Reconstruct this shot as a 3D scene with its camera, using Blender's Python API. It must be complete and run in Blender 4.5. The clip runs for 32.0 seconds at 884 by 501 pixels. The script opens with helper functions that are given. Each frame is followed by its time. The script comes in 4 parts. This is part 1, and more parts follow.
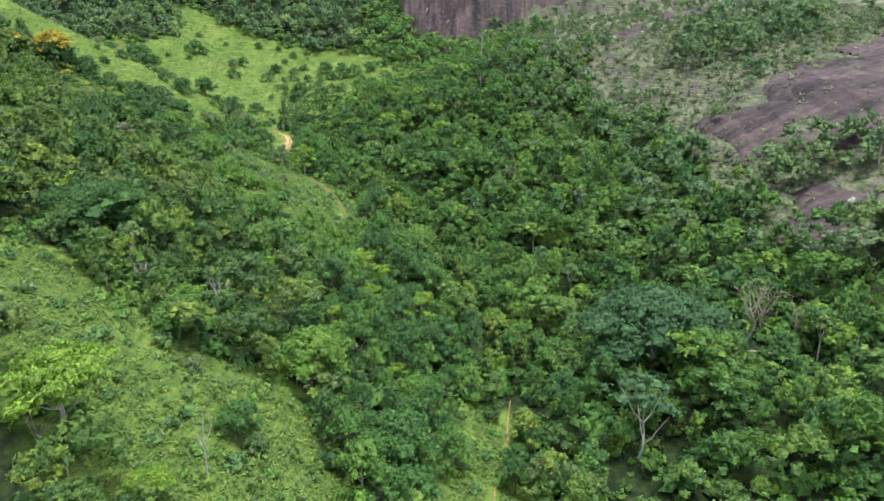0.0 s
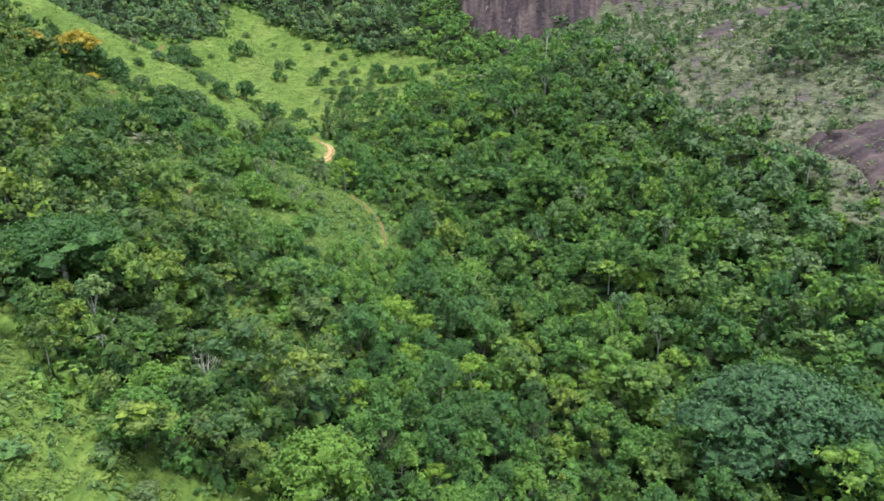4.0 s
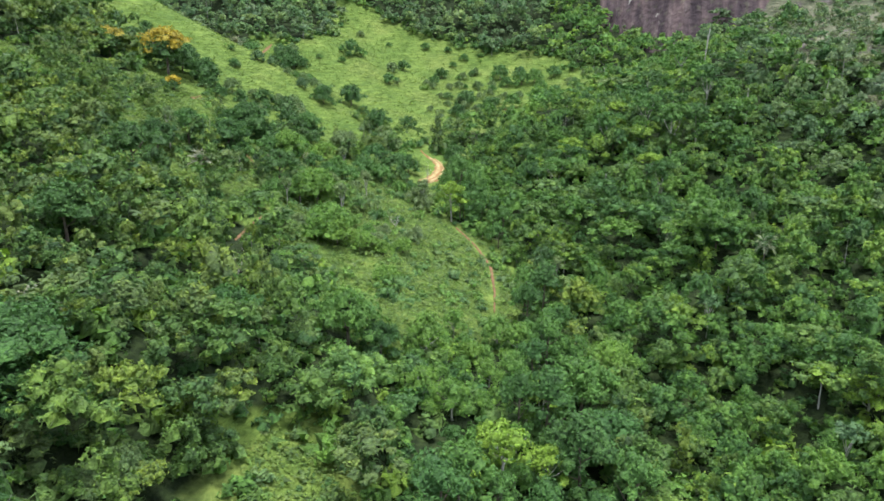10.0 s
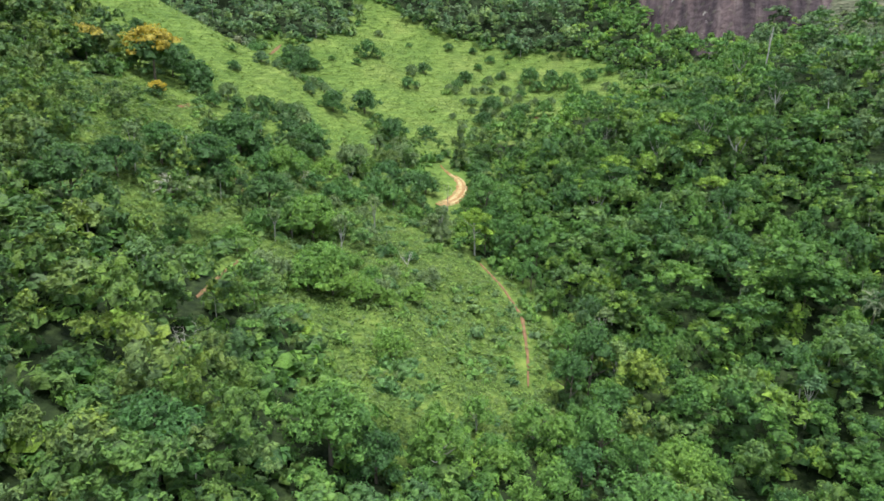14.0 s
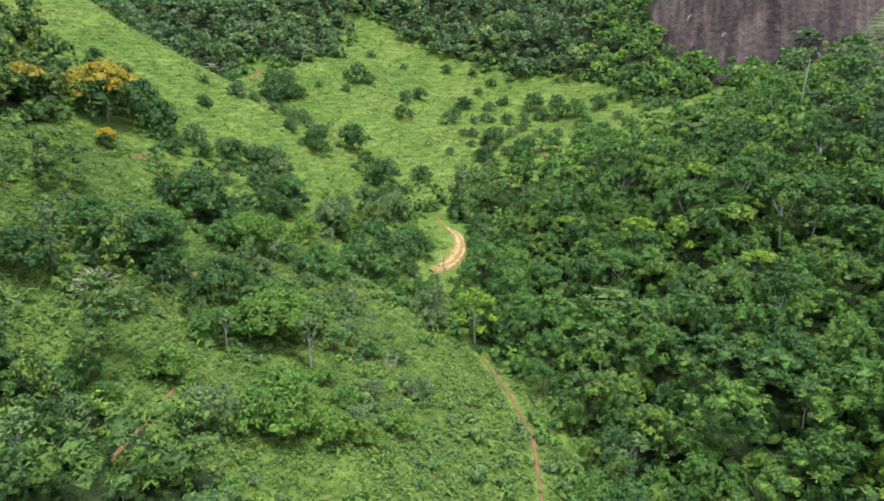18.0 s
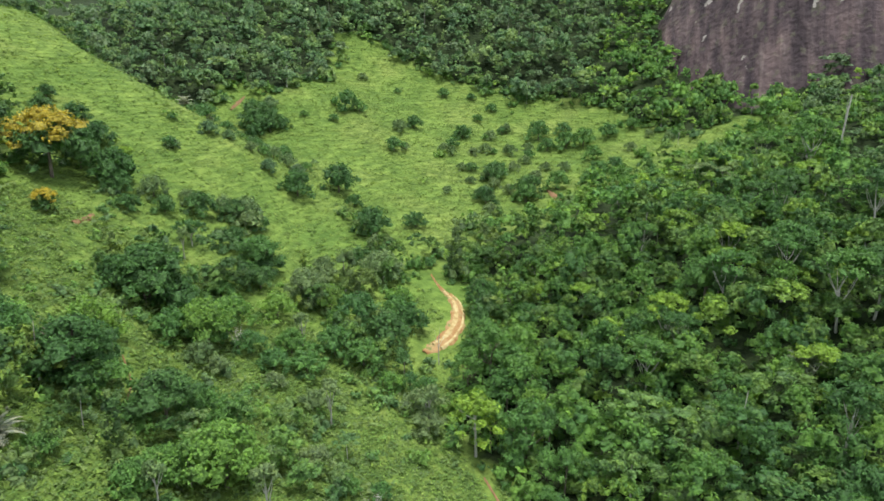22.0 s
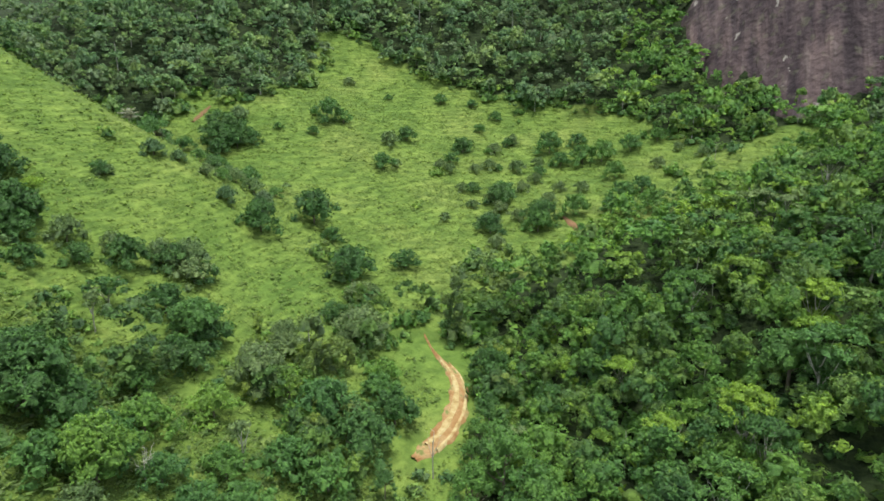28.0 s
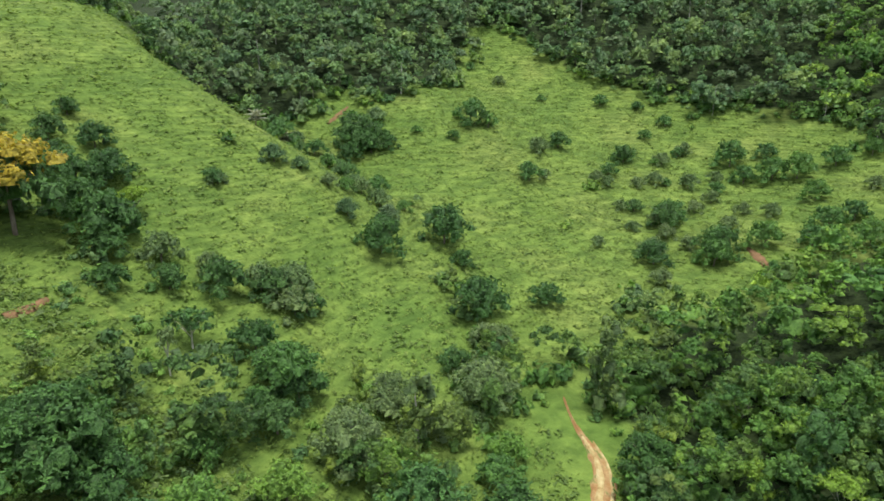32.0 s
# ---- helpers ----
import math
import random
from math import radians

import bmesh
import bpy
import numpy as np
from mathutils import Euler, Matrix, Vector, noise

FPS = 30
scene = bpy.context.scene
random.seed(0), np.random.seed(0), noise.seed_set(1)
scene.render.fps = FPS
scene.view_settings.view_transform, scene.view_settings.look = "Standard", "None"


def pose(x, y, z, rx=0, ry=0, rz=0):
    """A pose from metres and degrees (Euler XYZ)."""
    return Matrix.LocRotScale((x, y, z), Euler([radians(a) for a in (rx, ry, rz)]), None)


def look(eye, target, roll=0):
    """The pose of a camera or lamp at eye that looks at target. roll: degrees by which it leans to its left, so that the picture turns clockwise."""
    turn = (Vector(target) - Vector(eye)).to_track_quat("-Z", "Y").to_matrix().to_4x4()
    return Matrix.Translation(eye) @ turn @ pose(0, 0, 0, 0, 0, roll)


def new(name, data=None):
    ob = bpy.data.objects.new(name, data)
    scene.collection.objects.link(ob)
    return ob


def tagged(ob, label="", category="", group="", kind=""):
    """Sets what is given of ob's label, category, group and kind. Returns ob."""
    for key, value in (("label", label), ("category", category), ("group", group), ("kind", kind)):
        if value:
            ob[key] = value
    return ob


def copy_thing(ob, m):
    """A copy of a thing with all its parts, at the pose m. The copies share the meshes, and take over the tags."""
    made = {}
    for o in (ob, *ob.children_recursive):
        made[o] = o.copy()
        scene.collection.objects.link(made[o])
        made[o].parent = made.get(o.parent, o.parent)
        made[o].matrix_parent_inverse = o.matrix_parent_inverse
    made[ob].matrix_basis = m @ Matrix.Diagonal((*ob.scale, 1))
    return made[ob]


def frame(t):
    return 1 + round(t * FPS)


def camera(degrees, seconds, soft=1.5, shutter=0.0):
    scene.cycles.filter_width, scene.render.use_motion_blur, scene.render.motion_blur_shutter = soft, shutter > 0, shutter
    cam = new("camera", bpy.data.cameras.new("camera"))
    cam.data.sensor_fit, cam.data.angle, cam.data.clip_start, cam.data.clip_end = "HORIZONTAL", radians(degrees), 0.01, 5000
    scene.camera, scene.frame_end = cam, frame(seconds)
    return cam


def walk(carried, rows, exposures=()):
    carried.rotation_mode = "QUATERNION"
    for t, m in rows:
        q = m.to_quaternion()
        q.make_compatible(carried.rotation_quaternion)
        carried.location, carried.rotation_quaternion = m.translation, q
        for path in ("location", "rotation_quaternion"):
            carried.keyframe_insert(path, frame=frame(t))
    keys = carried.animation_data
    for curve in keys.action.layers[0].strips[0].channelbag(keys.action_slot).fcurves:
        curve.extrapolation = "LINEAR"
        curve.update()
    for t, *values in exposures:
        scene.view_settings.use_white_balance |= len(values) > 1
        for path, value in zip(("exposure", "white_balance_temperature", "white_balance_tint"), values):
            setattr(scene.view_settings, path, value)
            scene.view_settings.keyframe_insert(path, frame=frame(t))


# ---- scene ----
cam = camera(64.3, 32.0, soft=1.6)
# seconds, eye x y z, tilt, yaw, roll
PATH = [
    (0, 0.00, -0.00, 60.00, 73.79, -0.00, 0.12),
    (0.5, 0.09, 3.50, 60.03, 73.80, 0.80, 0.09),
    (1, 0.18, 7.00, 60.06, 73.83, 1.67, 0.05),
    (1.5, 0.23, 10.49, 60.08, 73.84, 2.79, 0.02),
    (2, 0.22, 13.99, 60.10, 73.86, 3.41, 0.02),
    (2.5, 0.13, 17.49, 60.07, 73.87, 4.10, 0.01),
    (4.5, -0.60, 31.27, 59.79, 73.88, 5.19, 0.13),
    (5, -0.84, 34.65, 59.72, 73.86, 7.52, 0.05),
    (5.5, -1.12, 37.97, 59.65, 73.86, 7.89, 0.08),
    (6, -1.46, 41.26, 59.58, 73.86, 7.85, 0.09),
    (6.5, -1.84, 44.55, 59.51, 73.88, 7.81, 0.11),
    (7, -2.27, 47.82, 59.45, 73.89, 8.10, 0.12),
    (7.5, -2.73, 51.06, 59.39, 73.90, 9.99, 0.07),
    (8, -3.22, 54.29, 59.34, 73.89, 11.61, 0.02),
    (8.5, -3.72, 57.56, 59.31, 73.90, 13.03, 0.01),
    (9, -4.26, 60.82, 59.29, 73.90, 13.12, 0.03),
    (9.5, -4.88, 64.06, 59.26, 73.93, 13.11, 0.05),
    (10, -5.55, 67.29, 59.22, 73.96, 14.69, -0.03),
    (10.3, -5.97, 69.22, 59.18, 74.00, 15.86, -0.04),
    (10.5, -6.26, 70.50, 59.15, 73.99, 16.52, -0.08),
    (11, -7.03, 73.70, 59.06, 74.03, 16.72, -0.04),
    (11.5, -7.84, 76.87, 58.97, 74.08, 16.70, -0.03),
    (12, -8.68, 80.01, 58.91, 74.09, 16.66, 0.00),
    (12.5, -9.52, 83.12, 58.91, 74.11, 16.64, 0.01),
    (13, -10.35, 86.19, 58.98, 74.08, 16.61, 0.06),
    (13.5, -11.16, 89.30, 59.19, 74.04, 16.59, 0.08),
    (14, -11.96, 92.35, 59.62, 73.96, 16.59, 0.12),
    (14.5, -12.74, 95.41, 60.30, 73.96, 16.60, 0.11),
    (16.5, -15.88, 107.36, 64.05, 74.01, 16.58, 0.20),
    (17, -16.64, 110.28, 65.02, 74.10, 16.56, 0.18),
    (17.5, -17.37, 113.11, 65.99, 74.13, 16.54, 0.17),
    (18, -18.07, 115.86, 66.95, 74.12, 16.54, 0.16),
    (18.5, -18.76, 118.61, 67.93, 74.20, 16.53, 0.11),
    (19, -19.47, 121.32, 68.92, 74.23, 16.51, 0.09),
    (19.5, -20.17, 123.98, 69.90, 74.25, 16.51, 0.08),
    (20, -20.87, 126.60, 70.85, 74.25, 16.51, 0.05),
    (20.5, -21.58, 129.24, 71.75, 74.29, 16.50, 0.04),
    (21, -22.30, 131.88, 72.54, 74.37, 16.48, 0.03),
    (21.5, -23.01, 134.51, 73.14, 74.46, 16.45, 0.02),
    (21.9, -23.56, 136.55, 73.47, 74.45, 16.46, 0.05),
    (22, -23.70, 137.05, 73.52, 74.43, 16.45, 0.03),
    (22.5, -24.38, 139.48, 73.65, 74.41, 16.44, 0.04),
    (23, -25.05, 141.91, 73.72, 74.41, 16.42, 0.01),
    (23.5, -25.73, 144.36, 73.78, 74.46, 16.40, -0.01),
    (24, -26.40, 146.76, 73.83, 74.44, 16.40, -0.03),
    (24.5, -27.08, 149.18, 73.89, 74.48, 16.37, -0.01),
    (25, -27.77, 151.61, 73.94, 74.46, 16.35, -0.04),
    (25.5, -28.46, 154.12, 73.99, 74.44, 16.35, -0.07),
    (27.5, -31.19, 164.46, 74.08, 74.41, 16.42, -0.21),
    (27.8, -31.61, 166.05, 74.07, 74.40, 16.56, -0.20),
    (28, -31.90, 167.12, 74.05, 74.41, 16.43, -0.24),
    (28.4, -32.49, 169.27, 73.98, 74.40, 16.41, -0.29),
    (28.5, -32.64, 169.80, 73.96, 74.40, 16.46, -0.24),
    (29, -33.39, 172.42, 73.85, 74.37, 16.47, -0.25),
    (29.5, -34.15, 175.05, 73.73, 74.34, 17.27, -0.31),
    (30, -34.91, 177.72, 73.65, 74.34, 21.07, -0.41),
    (30.5, -35.65, 180.39, 73.59, 74.34, 22.82, -0.46),
    (31, -36.42, 182.99, 73.53, 74.31, 24.57, -0.50),
    (31.3, -36.91, 184.61, 73.50, 74.32, 25.60, -0.58),
    (31.5, -37.25, 185.70, 73.48, 74.34, 26.66, -0.58),
    (32, -38.12, 188.44, 73.43, 74.38, 29.11, -0.68),
]
walk(cam, [(t, pose(x, y, z, tilt, 0, yaw) @ pose(0, 0, 0, 0, 0, roll)) for t, x, y, z, tilt, yaw, roll in PATH],
     exposures=[(0, 1.33, 6060, 12), (7, 1.34, 6040, 14), (14, 1.29, 6080, 12), (20, 1.17, 6280, 9), (27, 1.08, 6380, 8), (32, 0.95, 6450, 9)])

# ---------------------------------------------------------------- world and light
world = bpy.data.worlds.new("overcast_sky")
scene.world = world
world.use_nodes = True
wn = world.node_tree
sky = wn.nodes.new("ShaderNodeTexSky")
sky.sky_type = "NISHITA"
sky.sun_disc = False
sky.sun_elevation, sky.sun_rotation = radians(84), radians(104)
sky.air_density, sky.dust_density, sky.ozone_density = 1.0, 3.0, 1.0
haze_mix = wn.nodes.new("ShaderNodeMixRGB")
haze_mix.inputs[0].default_value = 0.75
haze_mix.inputs[2].default_value = (6.4, 6.7, 7.0, 1)
wn.links.new(sky.outputs[0], haze_mix.inputs[1])
wn.links.new(haze_mix.outputs[0], wn.nodes["Background"].inputs[0])
wn.nodes["Background"].inputs[1].default_value = 0.098

sun = new("sun", bpy.data.lights.new("sun", "SUN"))
sun.data.energy, sun.data.angle, sun.data.color = 2.5, radians(18), (1.0, 0.97, 0.88)
sun.matrix_world = look((40, 190, 400), (0, 200, 0))

# ---------------------------------------------------------------- materials


def material(name, rough=0.8):
    m = bpy.data.materials.new(name)
    m.use_nodes = True
    m.node_tree.nodes["Principled BSDF"].inputs["Roughness"].default_value = rough
    m.node_tree.nodes["Principled BSDF"].inputs["Specular IOR Level"].default_value = 0.2
    return m, m.node_tree, m.node_tree.nodes["Principled BSDF"]


def node(tree, kind, **values):
    n = tree.nodes.new(kind)
    for key, value in values.items():
        n.inputs[key.replace("_", " ")].default_value = value
    return n


def ramp(tree, source, stops):
    n = tree.nodes.new("ShaderNodeValToRGB")
    while len(n.color_ramp.elements) < len(stops):
        n.color_ramp.elements.new(0.5)
    for e, (place, colour) in zip(n.color_ramp.elements, stops):
        e.position, e.color = place, (*colour, 1)
    tree.links.new(source, n.inputs[0])
    return n.outputs[0]


def blend(tree, fac, a, b, mode="MIX"):
    n = tree.nodes.new("ShaderNodeMixRGB")
    n.blend_type = mode
    for slot, value in zip((0, 1, 2), (fac, a, b)):
        if isinstance(value, (int, float)):
            n.inputs[slot].default_value = value
        elif isinstance(value, tuple):
            n.inputs[slot].default_value = (*value, 1)
        else:
            tree.links.new(value, n.inputs[slot])
    return n.outputs[0]


def math_node(tree, op, a, b):
    n = tree.nodes.new("ShaderNodeMath")
    n.operation = op
    for slot, value in zip((0, 1), (a, b)):
        if isinstance(value, (int, float)):
            n.inputs[slot].default_value = value
        else:
            tree.links.new(value, n.inputs[slot])
    return n.outputs[0]


def noise_at(tree, scale, detail=4.0, stretch=None, coords="position"):
    if coords == "position":
        where = tree.nodes.new("ShaderNodeNewGeometry").outputs["Position"]
    else:
        where = tree.nodes.new("ShaderNodeTexCoord").outputs["Object"]
    if stretch:
        mapping = tree.nodes.new("ShaderNodeMapping")
        mapping.inputs["Scale"].default_value = stretch
        tree.links.new(where, mapping.inputs[0])
        where = mapping.outputs[0]
    n = node(tree, "ShaderNodeTexNoise", Scale=scale, Detail=detail)
    tree.links.new(where, n.inputs["Vector"])
    return n.outputs[0]


def bump(tree, shader, height, strength, distance):
    n = node(tree, "ShaderNodeBump", Strength=strength, Distance=distance)
    tree.links.new(height, n.inputs["Height"])
    tree.links.new(n.outputs[0], shader.inputs["Normal"])


def foliage(name, stops, translucent=0.22, rough=0.48):
    """Leaves: one hue a tree from its tint, lighter and darker leaf by leaf, with light coming through."""
    m, t, shader = material(name, rough)
    shader.inputs["Specular IOR Level"].default_value = 0.28
    # slight sheen lifts grazing views, standing in for distance haze
    shader.inputs["Sheen Weight"].default_value = 0.05
    shader.inputs["Sheen Roughness"].default_value = 0.6
    geo = t.nodes.new("ShaderNodeNewGeometry")
    info = t.nodes.new("ShaderNodeObjectInfo")
    tint = t.nodes.new("ShaderNodeAttribute")
    tint.attribute_name = "tint"
    place = math_node(t, "FRACT", math_node(t, "ADD", tint.outputs["Fac"], info.outputs["Random"]), 0.0)
    hue = ramp(t, place, stops)
    leaf = ramp(t, geo.outputs["Random Per Island"], [(0.0, (0.68, 0.71, 0.72)), (0.5, (1.0, 1.0, 1.0)), (1.0, (1.40, 1.32, 1.12))])
    colour = blend(t, 1.0, hue, leaf, "MULTIPLY")
    patch = ramp(t, noise_at(t, 0.9, 3.0), [(0.3, (0.75, 0.8, 0.8)), (0.7, (1.2, 1.15, 1.0))])
    colour = blend(t, 0.8, colour, patch, "MULTIPLY")
    speck = ramp(t, noise_at(t, 4.0, 3.0), [(0.36, (0.48, 0.52, 0.55)), (0.5, (0.95, 0.95, 0.95)), (0.66, (1.5, 1.42, 1.25))])
    colour = blend(t, 0.4, colour, speck, "MULTIPLY")
    t.links.new(colour, shader.inputs["Base Color"])
    bump(t, shader, noise_at(t, 5.0, 4.0), 1.0, 0.3)
    through_leaf = node(t, "ShaderNodeBsdfTranslucent")
    t.links.new(blend(t, 1.0, colour, (1.2, 1.3, 0.75), "MULTIPLY"), through_leaf.inputs[0])
    mix = t.nodes.new("ShaderNodeMixShader")
    mix.inputs[0].default_value = translucent
    t.links.new(shader.outputs[0], mix.inputs[1])
    t.links.new(through_leaf.outputs[0], mix.inputs[2])
    t.links.new(mix.outputs[0], t.nodes["Material Output"].inputs[0])
    return m


GREENS = [
    (0.0, (0.065, 0.167, 0.033)), (0.11, (0.104, 0.229, 0.037)), (0.22, (0.048, 0.135, 0.033)), (0.34, (0.128, 0.257, 0.037)), (0.46, (0.069, 0.177, 0.035)),
    (0.58, (0.191, 0.321, 0.039)), (0.68, (0.089, 0.179, 0.056)), (0.80, (0.132, 0.234, 0.043)), (0.91, (0.045, 0.125, 0.034)), (1.0, (0.065, 0.167, 0.033)),
]
LEAF = foliage("mixed_green_leaves", GREENS)
WESTLEAF = foliage("olive_green_leaves", [(stop, (r * 1.10, g * 0.94, b * 1.08)) for stop, (r, g, b) in GREENS])
# the mixed greens brightened for the upper slope, light put into the colour
BOWLLEAF = foliage("brightened_yellow_green_leaves", [(stop, (r * 1.42, g * 1.34, b * 1.4)) for stop, (r, g, b) in GREENS])
# dull slope leaves, with some distance haze put into their blue
STONYLEAF = foliage("dull_hazed_leaves", [(0.0, (0.103, 0.200, 0.081)), (0.25, (0.143, 0.238, 0.099)), (0.45, (0.084, 0.174, 0.074)), (0.7, (0.165, 0.261, 0.094)), (0.85, (0.123, 0.195, 0.103)), (1.0, (0.103, 0.200, 0.081))])
# distance haze put into the valley head's leaf colour, greyer and bluer
HEADLEAF = foliage("hazed_green_leaves", [(0.0, (0.121, 0.235, 0.095)), (0.15, (0.167, 0.288, 0.097)), (0.3, (0.090, 0.189, 0.084)), (0.45, (0.216, 0.319, 0.101)), (0.6, (0.119, 0.227, 0.099)), (0.75, (0.161, 0.235, 0.123)), (0.88, (0.086, 0.178, 0.084)), (1.0, (0.121, 0.235, 0.095))])
MIDLEAF = foliage("mid_green_leaves", [(0.0, (0.069, 0.177, 0.043)), (0.35, (0.109, 0.238, 0.048)), (0.7, (0.082, 0.199, 0.048)), (1.0, (0.060, 0.159, 0.045))])
BRIGHTLEAF = foliage("bright_green_leaves", [(0.0, (0.120, 0.262, 0.048)), (0.5, (0.166, 0.306, 0.049)), (1.0, (0.100, 0.233, 0.048))])
SHRUB = foliage("scrub_leaves", [(0.0, (0.120, 0.262, 0.054)), (0.3, (0.162, 0.301, 0.059)), (0.55, (0.081, 0.189, 0.059)), (0.8, (0.141, 0.233, 0.091)), (1.0, (0.171, 0.291, 0.065))])
DARKLEAF = foliage("dark_bush_leaves", [(0.0, (0.046, 0.126, 0.032)), (0.5, (0.062, 0.158, 0.036)), (1.0, (0.076, 0.166, 0.046))])
GREYLEAF = foliage("grey_green_leaves", [(0.0, (0.138, 0.222, 0.082)), (0.5, (0.172, 0.252, 0.104)), (1.0, (0.116, 0.204, 0.072))])
BLUELEAF = foliage("feathery_blue_green_leaves", [(0.0, (0.056, 0.142, 0.060)), (1.0, (0.074, 0.164, 0.068))])
YELLOW = foliage("yellow_blossom", [(0.0, (0.50, 0.40, 0.035)), (0.5, (0.42, 0.34, 0.035)), (1.0, (0.34, 0.30, 0.04))])
LIME = foliage("lime_leaves", [(0.0, (0.185, 0.330, 0.042)), (1.0, (0.225, 0.365, 0.044))])
GRASS = foliage("grass_hummocks", [(0.0, (0.135, 0.215, 0.047)), (0.5, (0.167, 0.238, 0.055)), (1.0, (0.114, 0.193, 0.045))], 0.35, 0.75)
HERB = foliage("weedy_herbage", [(0.0, (0.112, 0.206, 0.044)), (0.35, (0.152, 0.240, 0.050)), (0.6, (0.088, 0.170, 0.046)), (0.8, (0.134, 0.196, 0.072)), (1.0, (0.166, 0.250, 0.054))], 0.3, 0.7)
# scrub of the bare slope, its blue raised to stand for haze
DRYLEAF = foliage("dry_hazed_leaves", [(0.0, (0.141, 0.199, 0.106)), (0.3, (0.170, 0.218, 0.118)), (0.55, (0.097, 0.160, 0.078)), (0.8, (0.179, 0.233, 0.090)), (1.0, (0.121, 0.175, 0.106))])
SILVER = foliage("silvery_fronds", [(0.0, (0.27, 0.29, 0.24)), (1.0, (0.34, 0.36, 0.31))], 0.2, 0.45)
PALM = foliage("palm_fronds", [(0.0, (0.15, 0.20, 0.12)), (0.5, (0.12, 0.17, 0.09)), (1.0, (0.20, 0.24, 0.16))], 0.2, 0.45)

BARK, t, shader = material("grey_brown_bark", 0.9)
t.links.new(ramp(t, noise_at(t, 3.0, 5.0, (1, 1, 0.25)), [(0.3, (0.07, 0.055, 0.04)), (0.7, (0.22, 0.19, 0.15))]), shader.inputs["Base Color"])
PALE, t, shader = material("pale_bark", 0.85)
t.links.new(ramp(t, noise_at(t, 3.0, 5.0, (1, 1, 0.3)), [(0.3, (0.26, 0.25, 0.21)), (0.7, (0.52, 0.51, 0.45))]), shader.inputs["Base Color"])
DEAD, t, shader = material("weathered_dead_wood", 0.9)
t.links.new(ramp(t, noise_at(t, 3.0, 5.0, (1, 1, 0.3)), [(0.3, (0.18, 0.15, 0.11)), (0.7, (0.36, 0.32, 0.25))]), shader.inputs["Base Color"])

GROUND, t, shader = material("grassy_ground", 0.95)
broad = noise_at(t, 0.05, 5.0)
fine = noise_at(t, 1.1, 6.0)
steps = noise_at(t, 0.8, 3.0, (0.3, 0.3, 2.6))
colour = ramp(t, broad, [(0.3, (0.084, 0.146, 0.028)), (0.5, (0.114, 0.177, 0.036)), (0.72, (0.144, 0.192, 0.048))])
dry = t.nodes.new("ShaderNodeAttribute")
dry.attribute_name = "dry"
colour = blend(t, dry.outputs["Fac"], colour, ramp(t, noise_at(t, 0.16, 6.0), [(0.36, (0.110, 0.096, 0.098)), (0.47, (0.120, 0.128, 0.084)), (0.7, (0.168, 0.180, 0.122))]))
# forest floor: dark litter, with the shade under trees put into its colour
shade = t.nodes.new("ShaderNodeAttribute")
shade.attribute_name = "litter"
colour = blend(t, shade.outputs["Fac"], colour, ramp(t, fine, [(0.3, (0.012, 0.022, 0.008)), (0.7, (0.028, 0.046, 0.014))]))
# weedy ground darker, the shade below tall weeds mixed into the colour
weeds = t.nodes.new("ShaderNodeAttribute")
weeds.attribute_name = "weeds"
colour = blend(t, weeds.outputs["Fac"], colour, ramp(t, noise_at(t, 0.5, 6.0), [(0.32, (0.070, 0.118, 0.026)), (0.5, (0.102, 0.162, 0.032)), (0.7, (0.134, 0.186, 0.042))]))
colour = blend(t, 0.5, colour, ramp(t, fine, [(0.3, (0.66, 0.70, 0.64)), (0.65, (1.2, 1.15, 1.1))]), "MULTIPLY")
colour = blend(t, 0.8, colour, ramp(t, steps, [(0.4, (0.66, 0.70, 0.66)), (0.6, (1.17, 1.13, 1.1))]), "MULTIPLY")
colour = blend(t, 0.7, colour, ramp(t, noise_at(t, 0.22, 5.0), [(0.35, (0.74, 0.80, 0.74)), (0.65, (1.16, 1.12, 1.12))]), "MULTIPLY")
t.links.new(colour, shader.inputs["Base Color"])
bump(t, shader, math_node(t, "ADD", fine, steps), 1.0, 0.5)

SOIL, t, shader = material("ochre_track_soil", 0.95)
colour = ramp(t, noise_at(t, 0.6, 6.0), [(0.3, (0.20, 0.104, 0.042)), (0.45, (0.26, 0.156, 0.066)), (0.58, (0.31, 0.215, 0.105)), (0.66, (0.14, 0.16, 0.05))])
t.links.new(blend(t, 0.5, colour, ramp(t, noise_at(t, 5.0, 6.0), [(0.3, (0.7, 0.65, 0.6)), (0.7, (1.15, 1.1, 1.1))]), "MULTIPLY"), shader.inputs["Base Color"])
bump(t, shader, noise_at(t, 3.0, 6.0), 0.6, 0.2)



